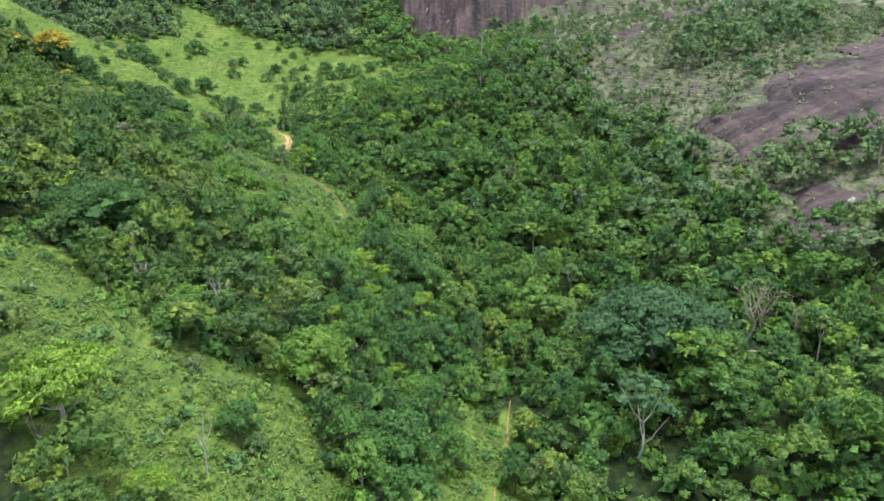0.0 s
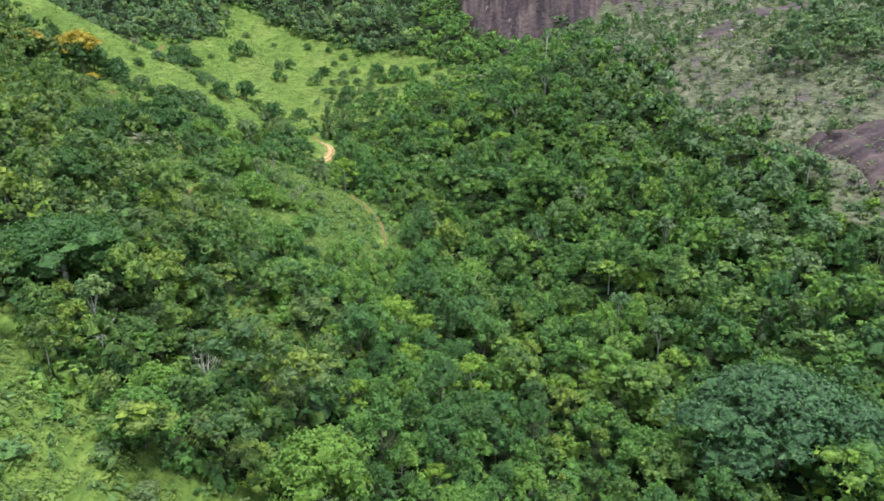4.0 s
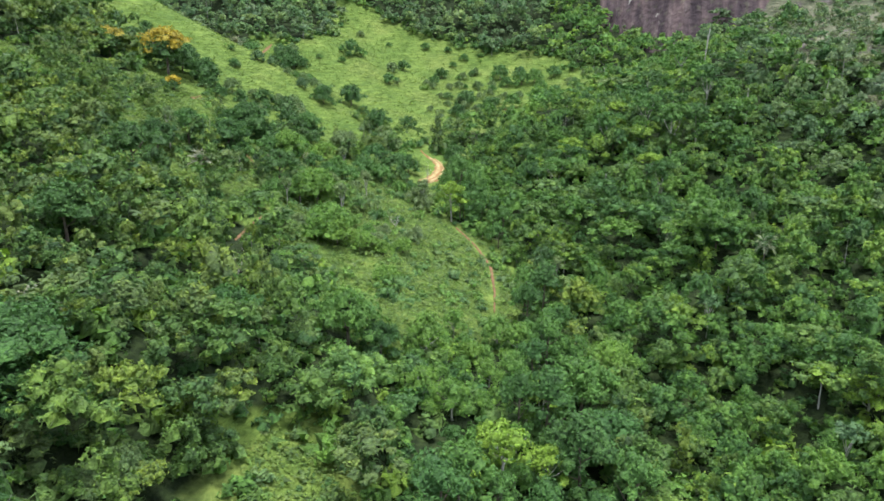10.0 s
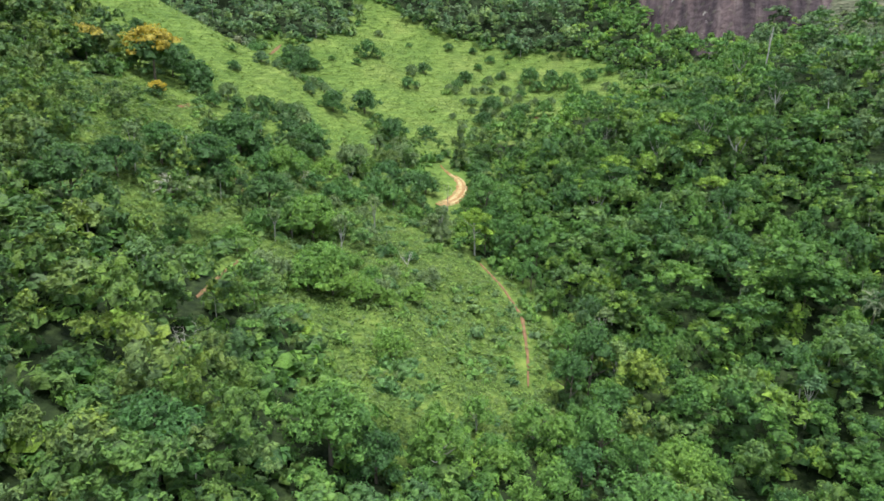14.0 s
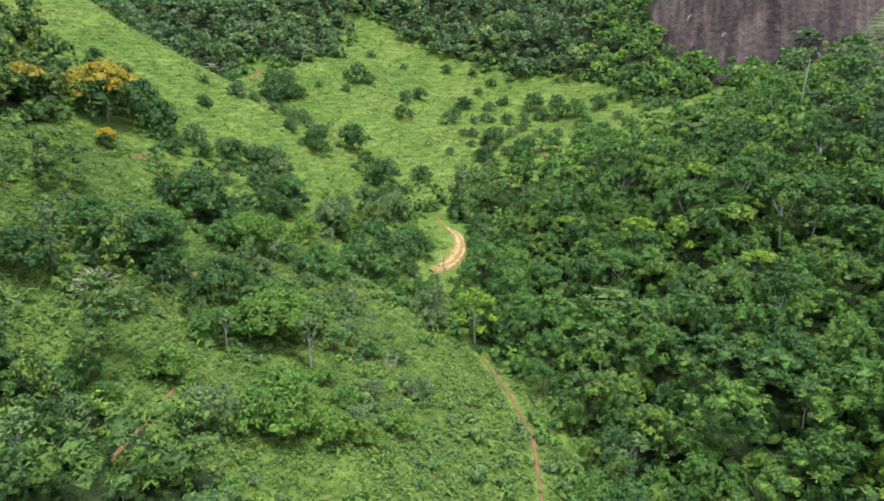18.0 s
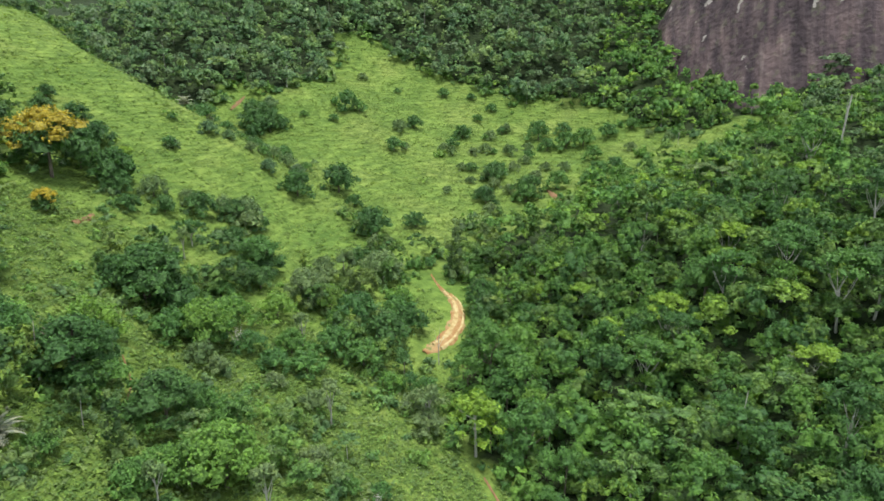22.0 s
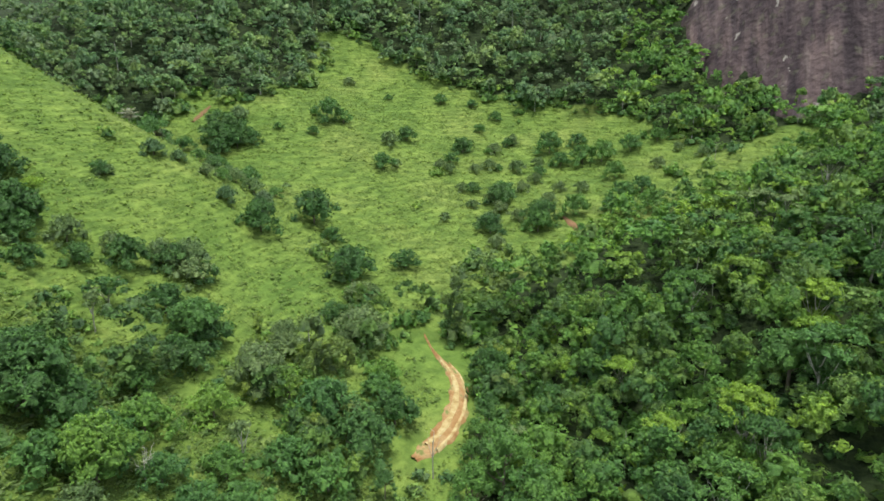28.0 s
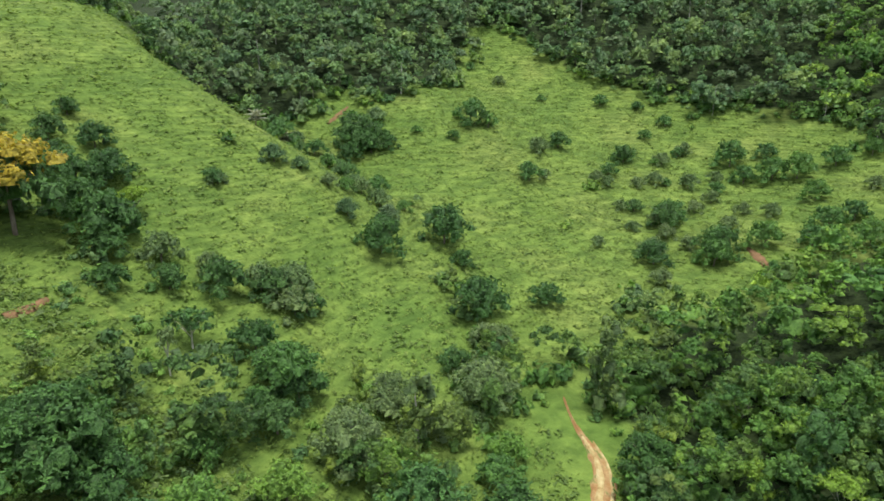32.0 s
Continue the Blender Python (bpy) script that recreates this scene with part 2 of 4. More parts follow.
def granite(name, stretch, tone=1.0):
    """Dark purple granite with stains drawn out down the fall line."""
    m, t, shader = material(name, 0.75)
    streak = noise_at(t, 0.5, 6.0, stretch)
    blot = noise_at(t, 0.09, 6.0)
    colour = ramp(t, streak, [(place, tuple(tone * v for v in c)) for place, c in ((0.30, (0.044, 0.034, 0.038)), (0.44, (0.074, 0.056, 0.060)), (0.60, (0.104, 0.079, 0.079)), (0.78, (0.165, 0.136, 0.130)))])
    colour = blend(t, 0.8, colour, ramp(t, noise_at(t, 0.14, 5.0, tuple(v ** 0.7 for v in stretch)), [(0.36, (0.42, 0.40, 0.46)), (0.5, (0.95, 0.92, 0.95)), (0.66, (1.3, 1.22, 1.18))]), "MULTIPLY")
    colour = blend(t, 0.65, colour, ramp(t, blot, [(0.35, (0.6, 0.55, 0.6)), (0.65, (1.3, 1.25, 1.2))]), "MULTIPLY")
    lichen = ramp(t, noise_at(t, 0.35, 7.0), [(0.56, (0, 0, 0)), (0.64, (1, 1, 1))])
    colour = blend(t, math_node(t, "MULTIPLY", lichen, 0.25), colour, (0.14, 0.15, 0.085))
    t.links.new(colour, shader.inputs["Base Color"])
    scar = ramp(t, noise_at(t, 0.16, 7.0), [(0.685, (0, 0, 0)), (0.70, (1, 1, 1))])
    colour = blend(t, math_node(t, "MULTIPLY", scar, 0.7), colour, (0.36, 0.33, 0.30))
    t.links.new(colour, shader.inputs["Base Color"])
    bump(t, shader, math_node(t, "ADD", streak, noise_at(t, 0.5, 5.0)), 0.7, 1.0)
    return m


RUT, t, shader = material("pale_trodden_soil", 0.95)
t.links.new(ramp(t, noise_at(t, 1.2, 6.0), [(0.3, (0.24, 0.155, 0.058)), (0.5, (0.35, 0.27, 0.125)), (0.72, (0.44, 0.37, 0.20))]), shader.inputs["Base Color"])
bump(t, shader, noise_at(t, 4.0, 6.0), 0.6, 0.15)
PATHSOIL, t, shader = material("reddish_path_soil", 0.95)
t.links.new(ramp(t, noise_at(t, 0.9, 6.0), [(0.30, (0.11, 0.13, 0.042)), (0.40, (0.145, 0.088, 0.045)), (0.65, (0.205, 0.116, 0.062))]), shader.inputs["Base Color"])
bump(t, shader, noise_at(t, 4.0, 6.0), 0.6, 0.15)

ROCK = granite("streaked_granite", (1.0, 0.16, 0.10), 0.92)
SLAB = granite("slab_granite", (0.13, 1.0, 0.13), 0.72)

# ---------------------------------------------------------------- landform

FLOOR = (-20.0206, 17.1513)
LEFT = (0.2981, -0.1497, -0.0041, 0.1101, 0.0595)
RIGHT = (0.1363, -0.0229, -0.0, 0.1813, -0.0191)
HEAD = (0.4333, -0.011)
SPUR = (3.45, 1.91, -6.18)
# swells and hollows on the flanks: centre x, y, radius, height
SWELLS = [(-122, 350, 25, 5.36), (-8, 266, 26, 3.48), (45, 228, 30, -6.44), (-78, 158, 28, -2.81), (38, 96, 26, 7.11), (-34, 78, 22, 4.0), (-60, 420, 30, 2.52),
          (-112, 285, 14, 2.9), (-128, 289, 14, 4.7), (-145, 293, 14, 4.3), (-163, 296, 14, 4.9), (-128, 301, 12, -1.7), (-145, 305, 12, -2.3), (-163, 308, 12, -9.0)]


def soft(v, k=6.0):
    return k * np.logaddexp(0, v / k)


def stream_x(y):
    """Where the valley's stream runs: x at a given y."""
    knots = [-400, 0, 60, 110, 155, 200, 240, 285, 330, 380, 460]
    course = [60, 34, 24, 14, 4, -22, -42, -55, -58, -50, -40]
    return sum(np.interp(np.asarray(y, float) + o, knots, course) for o in (-24, -12, 0, 12, 24)) / 5


def height(x, y):
    """The valley: a floor that climbs up the stream, two flanks that steepen away from it, a spur and a head wall."""
    x, y = np.asarray(x, float), np.asarray(y, float)
    s = x - stream_x(y)
    left, right = soft(-s), soft(s)
    up = (np.clip(y, 40, 420) - 200) / 100
    lq, rq = np.minimum(left, 130) ** 2 / 100, np.minimum(right, 110) ** 2 / 100
    z = FLOOR[0] + FLOOR[1] * y / 100
    z = z + left * (LEFT[0] + LEFT[1] * up + LEFT[2] * up**2) + lq * (LEFT[3] + LEFT[4] * up)
    z = z + right * (RIGHT[0] + RIGHT[1] * up + RIGHT[2] * up**2) + rq * (RIGHT[3] + RIGHT[4] * up)
    wall = soft(y - 385, 14)
    z = z + wall * (HEAD[0] + HEAD[1] * np.clip(x / 100, -1.5, 1.5))
    across = (y - (266 - (x + 125) * 0.3)) / 1.044
    along = 1 / (1 + np.exp((x + 108) / 7))
    grow = np.clip(-(x + 105) / 50, 0, 1.6)
    crest = np.exp(-((across / 20) ** 2))
    z = z + crest * (SPUR[0] * along + SPUR[1] * grow) + SPUR[2] * grow * np.exp(-(((across - 44) / 17) ** 2))
    for cx, cy, radius, rise in SWELLS:
        z = z + rise * np.exp(-((x - cx) ** 2 + (y - cy) ** 2) / radius**2)
    # the granite dome at the head of the valley
    dome = np.clip(1 - np.hypot((x - 66) / 1.1, y - 443) / 84, 0, 1)
    z = z + 70 * np.minimum(dome * 2.2, 1) ** 1.2
    z = z + 0.5 * np.sin(x / 9.3 + 1.1 * np.sin(y / 13)) * np.sin(y / 10.1 + 0.7) + 0.15 * np.sin(x / 4.1 + y / 5.7)
    return z


def grid_mesh(name, xs, ys, z_of):
    gx, gy = np.meshgrid(xs, ys)
    gz = z_of(gx, gy)
    nx, ny = len(xs), len(ys)
    i = np.arange(nx * ny).reshape(ny, nx)
    faces = np.stack([i[:-1, :-1], i[:-1, 1:], i[1:, 1:], i[1:, :-1]], -1).reshape(-1, 4)
    return mesh_of(name, np.stack([gx, gy, gz], -1).reshape(-1, 3), faces)


def mesh_of(name, points, quads, tint=None, smooth=True):
    """A mesh from arrays of points and faces, all three- or all four-cornered."""
    me = bpy.data.meshes.new(name)
    points, quads = np.asarray(points, np.float32), np.asarray(quads, np.int32)
    me.vertices.add(len(points))
    me.vertices.foreach_set("co", points.ravel())
    me.loops.add(quads.size)
    me.loops.foreach_set("vertex_index", quads.ravel())
    me.polygons.add(len(quads))
    me.polygons.foreach_set("loop_start", np.arange(0, quads.size, quads.shape[1], dtype=np.int32))
    if smooth:
        me.polygons.foreach_set("use_smooth", np.ones(len(quads), bool))
    if tint is not None:
        me.attributes.new("tint", "FLOAT", "POINT").data.foreach_set("value", np.asarray(tint, np.float32))
    me.update()
    me.validate()
    return me


def spread(lo, core_lo, core_hi, hi, step, grow=1.16):
    """Even steps over the core, wider and wider ones out to the far ends."""
    core = list(np.arange(core_lo, core_hi + step, step))
    out, d = [], step
    v = core[-1]
    while v < hi:
        d *= grow
        v += d
        out.append(v)
    back, d, v = [], step, core[0]
    while v > lo:
        d *= grow
        v -= d
        back.append(v)
    return np.array(back[::-1] + core + out)



def part(name, me, mat, parent, label=""):
    ob = new(name, me)
    if mat is not None and not me.materials:
        me.materials.append(mat)
    ob.parent = parent
    if label:
        ob["label"] = label
    return ob


# ---------------------------------------------------------------- plants: shapes


def unit(v):
    return v / np.maximum(np.linalg.norm(v, axis=-1, keepdims=True), 1e-9)


def leaf_blades(rng, centres, normals, size, long=1.8, along=None):
    """A leaf or spray of leaves at each place: a pointed blade, turned at random about its normal or set along a way."""
    n = len(centres)
    normals = unit(normals)
    side = unit(np.cross(normals, rng.normal(size=(n, 3)) if along is None else along))
    along = np.cross(side, normals)
    size = size * rng.uniform(0.6, 1.4, (n, 1))
    a, b = along * size * long / 2, side * size * 0.44
    return np.stack([centres - a + b, centres + a - normals * size * 0.15, centres - a - b], 1)


BALL = None


def ball():
    """A rounded lump of leafage, open below, as unit points and faces."""
    global BALL
    if BALL is None:
        a = np.arange(4) * np.pi / 2
        rings = [np.stack([np.cos(a + o) * r, np.sin(a + o) * r, 0 * a + z], -1) for r, z, o in ((0.95, -0.55, 0), (0.78, 0.62, 0.5))]
        quads = [[i + k, i + (k + 1) % 4, i + 4 + (k + 1) % 4, i + 4 + k] for i in (0,) for k in range(4)] + [[4, 5, 6, 7]]
        BALL = np.concatenate(rings), np.array([t for a, b, c, d in quads for t in ((a, b, c), (a, c, d))])
    return BALL


def crown_arrays(rng, lobes, leaves, size, flat=0.8, core=0.76, droop=-0.45, tuft=4):
    """A crown: lumps of foliage set with rosettes of leaves round a few dim cores; hues differ a little from lump to lump."""
    lobes = np.asarray(lobes, float)
    weight = lobes[:, 3] ** 2
    sprays = max(leaves // tuft, 1)
    pick = rng.choice(len(lobes), sprays, p=weight / weight.sum())
    way = unit(rng.normal(size=(sprays, 3)) + (0, 0, 0.4))
    way[:, 2] = np.where(way[:, 2] < droop, -way[:, 2], way[:, 2])
    r = lobes[pick, 3:4] * rng.choice([0.84, 0.95, 1.04, 1.18], (sprays, 1), p=[0.3, 0.36, 0.22, 0.12])
    hearts = lobes[pick, :3] + way * r * (1, 1, flat)
    facing = unit(way + (0, 0, 0.35) + 0.3 * rng.normal(size=(sprays, 3)))
    hearts, facing, pick = np.repeat(hearts, tuft, 0), np.repeat(facing, tuft, 0), np.repeat(pick, tuft)
    n = len(hearts)
    out = unit(np.cross(facing, rng.normal(size=(n, 3))))
    reach = size * np.repeat(rng.uniform(0.6, 1.3, (sprays, 1)), tuft, 0) * rng.uniform(0.2, 1.2, (n, 1))
    centres = hearts + out * reach - facing * reach * rng.uniform(-0.1, 0.5, (n, 1))
    blades = leaf_blades(rng, centres, facing + 0.4 * out + 0.25 * rng.normal(size=(n, 3)), size, 1.7, out)
    points = [blades.reshape(-1, 3)]
    faces = [np.arange(n * 3).reshape(-1, 3)]
    hue = rng.normal(size=len(lobes)) * 0.035
    tints = [np.repeat(hue[pick] + np.repeat(rng.normal(size=sprays), tuft) * 0.02, 3)]
    start = n * 3
    if core:
        bp, bf = ball()
        for k in range(len(lobes)):
            x, y, z, rad = lobes[k]
            a = rng.uniform(0, 1.57)
            spun = np.stack([bp[:, 0] * np.cos(a) - bp[:, 1] * np.sin(a), bp[:, 0] * np.sin(a) + bp[:, 1] * np.cos(a), bp[:, 2]], -1)
            points.append(spun * rad * core * (1, 1, flat) * rng.uniform(0.5, 1.2, (len(bp), 1)) + (x, y, z))
            faces.append(bf + start)
            tints.append(np.full(len(bp), hue[k]))
            start += len(bp)
    return np.concatenate(points), np.concatenate(faces), np.concatenate(tints)


def tube_arrays(path, radii, sides=6):
    """A round stem along a path, narrowing as its radii do."""
    path = np.asarray(path, float)
    radii = np.asarray(radii, float)
    along = unit(np.gradient(path, axis=0))
    side = unit(np.cross(along, (0.31, 0.95, 0.05)))
    other = np.cross(along, side)
    a = np.linspace(0, 2 * np.pi, sides, endpoint=False)
    rings = path[:, None] + radii[:, None, None] * (np.cos(a)[None, :, None] * side[:, None] + np.sin(a)[None, :, None] * other[:, None])
    i = np.arange(len(path) * sides).reshape(len(path), sides)
    faces = np.stack([i[:-1], np.roll(i[:-1], -1, 1), np.roll(i[1:], -1, 1), i[1:]], -1).reshape(-1, 4)
    return rings.reshape(-1, 3), faces


def merged(arrays):
    points, faces, start = [], [], 0
    for p, f in arrays:
        points.append(p)
        faces.append(f + start)
        start += len(p)
    return np.concatenate(points), np.concatenate(faces)


def stem_arrays(rng, tall, thick, limbs, reach):
    lean = rng.normal(size=2) * 0.04 * tall
    steps = np.linspace(0, 1, 5)
    path = np.stack([lean[0] * steps**2, lean[1] * steps**2, steps * tall * 0.8], -1)
    path[0, 2] = -0.8
    out = [tube_arrays(path, thick * (1 - 0.65 * steps))]
    for k in range(limbs):
        f = rng.uniform(0.35, 0.75)
        root = np.array([lean[0] * f**2, lean[1] * f**2, tall * 0.8 * f])
        a = k * 2.4 + rng.uniform(-0.4, 0.4)
        tip = root + (np.cos(a) * reach, np.sin(a) * reach, reach * rng.uniform(0.6, 1.1))
        mid = (root + tip) / 2 + (0, 0, -0.1 * reach)
        out.append(tube_arrays([root, mid, tip], [thick * 0.45, thick * 0.3, thick * 0.12], 4))
    return merged(out)


# ---------------------------------------------------------------- cover of the land


def inside(x, y, corners):
    """Whether points lie within a closed outline."""
    hit = np.zeros(np.shape(x), bool)
    for (x0, y0), (x1, y1) in zip(corners, corners[1:] + corners[:1]):
        cross = ((y0 > y) != (y1 > y)) & (x < (x1 - x0) * (y - y0) / (y1 - y0 + 1e-12) + x0)
        hit ^= cross
    return hit


def in_view(x, y):
    """The stretch of valley that can be seen from the flight."""
    hidden = (x > 45) & (y > 378)
    return (x > np.maximum(6 - 0.8 * y, -235)) & (x < np.minimum(0.64 * y + 14, 165)) & (y > 48) & (y < 470) & ~hidden


def nearness(x, y):
    """0 close below the flight line, 1 further up the slopes, 2 far off."""
    middle = np.interp(y, [50, 100, 170, 270], [0, -6, -24, -56])
    return np.where((np.abs(x - middle - 6) < 50) & (y < 275), 0, np.where((np.abs(x - middle) < 88) & (y < 345), 1, 2))


MEADOW = [(-143, 395), (-144, 407), (-136, 408), (-120, 407), (-105, 400), (-90, 398), (-80, 400), (-75, 394), (-56, 395), (-38, 392), (-35, 379), (-22, 376), (-20, 362), (-12, 359), (-1, 370), (12, 368), (4, 352), (-6, 345), (-14, 336), (-25, 330), (-33, 325), (-40, 322), (-45, 309), (-53, 304), (-62, 297), (-62, 289), (-70, 281), (-70, 267), (-82, 279), (-98, 292), (-112, 308), (-124, 317), (-134, 332), (-141, 338), (-130, 362)]
SPUR_FACE = [(-215, 300), (-190, 300), (-169, 301), (-150, 306), (-130, 303), (-112, 296), (-104, 286), (-96, 288), (-85, 276), (-76, 271), (-77, 259), (-82, 252), (-90, 251), (-94, 240), (-93, 231), (-101, 231), (-108, 226), (-126, 222), (-134, 240), (-160, 256), (-190, 262), (-220, 275)]
CLEARING = [(-58, 88), (-53, 93), (-42, 86), (-34, 83), (-28, 81), (-22, 83), (-15, 81), (-11, 70), (-14, 58), (-28, 53), (-37, 61), (-46, 68), (-56, 78)]
VALE = [(1, 90), (9, 102), (12, 94), (10, 78), (-3, 74)]
GLADE = [(-56, 176), (-53, 204), (-62, 220), (-50, 224), (-40, 213), (-31, 203), (-26, 187), (-23, 170), (-30, 161), (-34, 152), (-42, 152)]
BAND = [(-98, 212), (-85, 214), (-72, 219), (-62, 217), (-58, 212), (-68, 206), (-79, 199), (-86, 202)]
STRIP = [(-122, 242), (-108, 240), (-94, 236), (-80, 243), (-96, 232), (-110, 230)]
GULLY = [(-165, 313), (-158, 322), (-150, 330), (-149, 338), (-134, 342), (-124, 318), (-98, 293), (-82, 281), (-104, 284), (-126, 298), (-145, 308)]
YOUNG = [(-96, 233), (-74, 217), (-59, 217), (-50, 222), (-38, 210), (-25, 176), (-15, 150), (-13, 138), (-20, 130), (-32, 126), (-40, 135), (-50, 150), (-62, 172), (-80, 200), (-96, 215)]
LANE = [(-67, 257), (-62, 265), (-57, 255), (-54, 244), (-58, 236), (-62, 246)]
HOLE = [(-36, 122), (-31, 124), (-27, 118), (-30, 108), (-34, 112)]
# the stream-side bounds of the bare, rocky right flank: y and x
BARE_Y = [120, 136, 146, 166, 179, 210, 245, 285, 330, 372, 390]
BARE_X = [100, 78, 66, 67, 69, 59, 52, 43, 41, 40, 100]


def near_path(x, y):
    """The worn strip beside the path along the knoll."""
    line = np.interp(y, [174, 187, 195, 199, 202, 207, 211, 215], [-25, -27, -29, -30, -32, -35, -38, -41])
    return (np.abs(x - line - 0.8) < 3.6) & (y > 172) & (y < 215)


def grassy(x, y):
    wob = 2.2 * np.sin(x / 5.1 + y / 7.7) + 1.6 * np.sin(x / 2.3 - y / 3.1)
    u, v = x + wob, y - wob * 0.7
    out = np.zeros(np.shape(x), bool)
    for outline in (MEADOW, SPUR_FACE, GULLY, CLEARING, VALE, GLADE, BAND, STRIP, LANE, HOLE):
        out |= inside(u, v, outline)
    return out | near_path(x, y)


def bare(x, y):
    wob = 4 * np.sin(y / 9.0) + 2.5 * np.sin(y / 4.1 + x / 6)
    return x + wob > np.interp(y, BARE_Y, BARE_X)


DOME_ROCK = [(-26, 433), (-17, 411), (0, 386), (4, 377), (14, 374), (21, 373), (27, 371), (33, 368), (46, 366), (80, 370), (112, 396), (140, 450), (70, 520), (0, 490)]
SLAB_ROCK = [(71, 190), (70, 182), (75, 175), (84, 171), (92, 165), (100, 158), (125, 165), (160, 200), (150, 240), (124, 224), (106, 210), (92, 200), (80, 196)]
SILL_ROCK = [(64, 143), (72, 150), (82, 151), (94, 146), (88, 135), (76, 134)]
HIGH_ROCK = [(65, 284), (73, 296), (104, 345), (148, 360), (150, 338), (100, 322), (76, 285)]
LEDGE_ROCK = [(57, 260), (63, 257), (76, 278), (86, 300), (92, 320), (85, 320), (76, 302), (66, 280)]
ROCKS = (DOME_ROCK, SLAB_ROCK, SILL_ROCK, HIGH_ROCK, LEDGE_ROCK)


def rocky(x, y):
    out = np.zeros(np.shape(x), bool)
    for outline in ROCKS:
        out |= inside(x, y, outline)
    return out


def patchy(x, y):
    """Where bushes gather into thickets: above zero in them, below in the open."""
    return np.sin(x / 6.1 + 1.7 * np.sin(y / 9.3)) + np.sin(y / 7.3 + 1.3 * np.sin(x / 8.7)) + 0.6 * np.sin((x + y) / 3.7)


def weedy(x, y):
    """Rough grass with many weeds and low bushes."""
    out = np.zeros(np.shape(x), bool)
    wob = 2.2 * np.sin(x / 5.1 + y / 7.7) + 1.6 * np.sin(x / 2.3 - y / 3.1)
    for outline in (CLEARING, VALE, GLADE, BAND, STRIP, HOLE):
        out |= inside(x + wob, y - wob * 0.7, outline)
    return out | near_path(x, y)


def scrubby(x, y):
    """The half-open slope below the spur, bushes among grass."""
    return (x < -42 - 0.12 * (y - 165)) & (x > -125) & (y > 166) & (y < 262)


def scatter(rng, step, jitter=0.48):
    gx, gy = np.meshgrid(np.arange(-240, 170, step), np.arange(40, 480, step))
    x = gx.ravel() + rng.uniform(-jitter, jitter, gx.size) * step
    y = gy.ravel() + rng.uniform(-jitter, jitter, gx.size) * step
    keep = in_view(x, y)
    return x[keep], y[keep]


def planted(name, label, category, shapes, spots, mat):
    """Many plants in one mesh: spots are rows of x, y, size, turn, tint and which shape."""
    points, faces, tints, start = [], [], [], 0
    ground_z = height(spots[:, 0], spots[:, 1])
    for (x, y, size, turn, tint, which), z in zip(spots, ground_z):
        p, f, *hue = shapes[int(which)]
        c, s = np.cos(turn) * size, np.sin(turn) * size
        tall = size * (0.78 + 0.34 * (tint * 7.3 % 1.0))
        points.append(np.stack([p[:, 0] * c - p[:, 1] * s + x, p[:, 0] * s + p[:, 1] * c + y, p[:, 2] * tall + z], -1))
        faces.append(f + start)
        tints.append(tint + hue[0] if hue else np.full(len(p), tint))
        start += len(p)
    ob = new(name, mesh_of(name, np.concatenate(points), np.concatenate(faces), np.concatenate(tints), smooth=False))
    ob.data.materials.append(mat)
    return tagged(ob, label, category, kind="stuff")


def spot_rows(rng, x, y, size, shapes):
    n = len(x)
    return np.stack([x, y, size, rng.uniform(0, 6.28, n), rng.uniform(0, 1, n), rng.integers(0, len(shapes), n)], -1)


TRACK = [(-65, 269), (-63.6, 266.8), (-62, 264.5), (-60, 262.5), (-57.5, 260), (-55.7, 256.5), (-54.9, 252), (-55.2, 247), (-56.2, 243), (-57.2, 239)]
KNOLL_PATH = [(-41, 215), (-38, 211), (-35, 207), (-32, 202), (-30, 199), (-29, 195), (-27, 187), (-25, 176)]
TRAIL = [(-62.4, 159.5), (-62.9, 161.7), (-63.5, 164.3), (-64.4, 168.1), (-65.5, 173), (-66, 175)]
SIDE_TRAIL = [(-85.3, 203.9), (-82.6, 201.7), (-81.1, 200.4), (-79.3, 196.9)]
VALE_PATH = [(11.5, 106), (10.5, 100), (10, 95), (10.3, 91), (8.6, 87), (7.2, 83), (7, 78), (6, 70)]


def cleared(x, y):
    """Kept free of plants: the track and the paths."""
    out = np.zeros(np.shape(x), bool)
    for line, wide in ((TRACK, 2.6), (KNOLL_PATH, 1.0), (TRAIL, 1.0), (SIDE_TRAIL, 0.8), (VALE_PATH, 1.1)):
        for (x0, y0), (x1, y1) in zip(line, line[1:]):
            dx, dy = x1 - x0, y1 - y0
            k = np.clip(((x - x0) * dx + (y - y0) * dy) / (dx * dx + dy * dy), 0, 1)
            out |= np.hypot(x - x0 - k * dx, y - y0 - k * dy) < wide
    return out


gx, gy = spread(-2500, -250, 170, 2500, 2.0), spread(-2500, 20, 470, 2500, 2.0)
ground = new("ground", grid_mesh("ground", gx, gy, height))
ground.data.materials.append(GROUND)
tagged(ground, "green grassy valley ground between steep wooded slopes", "ground", kind="structure")
gx, gy = np.meshgrid(gx, gy)
dry = bare(gx, gy) & (gy > 90)
beside_track = np.min([np.hypot(gx - x0, gy - y0) for x0, y0 in TRACK], axis=0) < 8
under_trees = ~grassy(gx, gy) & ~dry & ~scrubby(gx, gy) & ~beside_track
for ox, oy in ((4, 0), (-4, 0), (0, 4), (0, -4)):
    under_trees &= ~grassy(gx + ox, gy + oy)
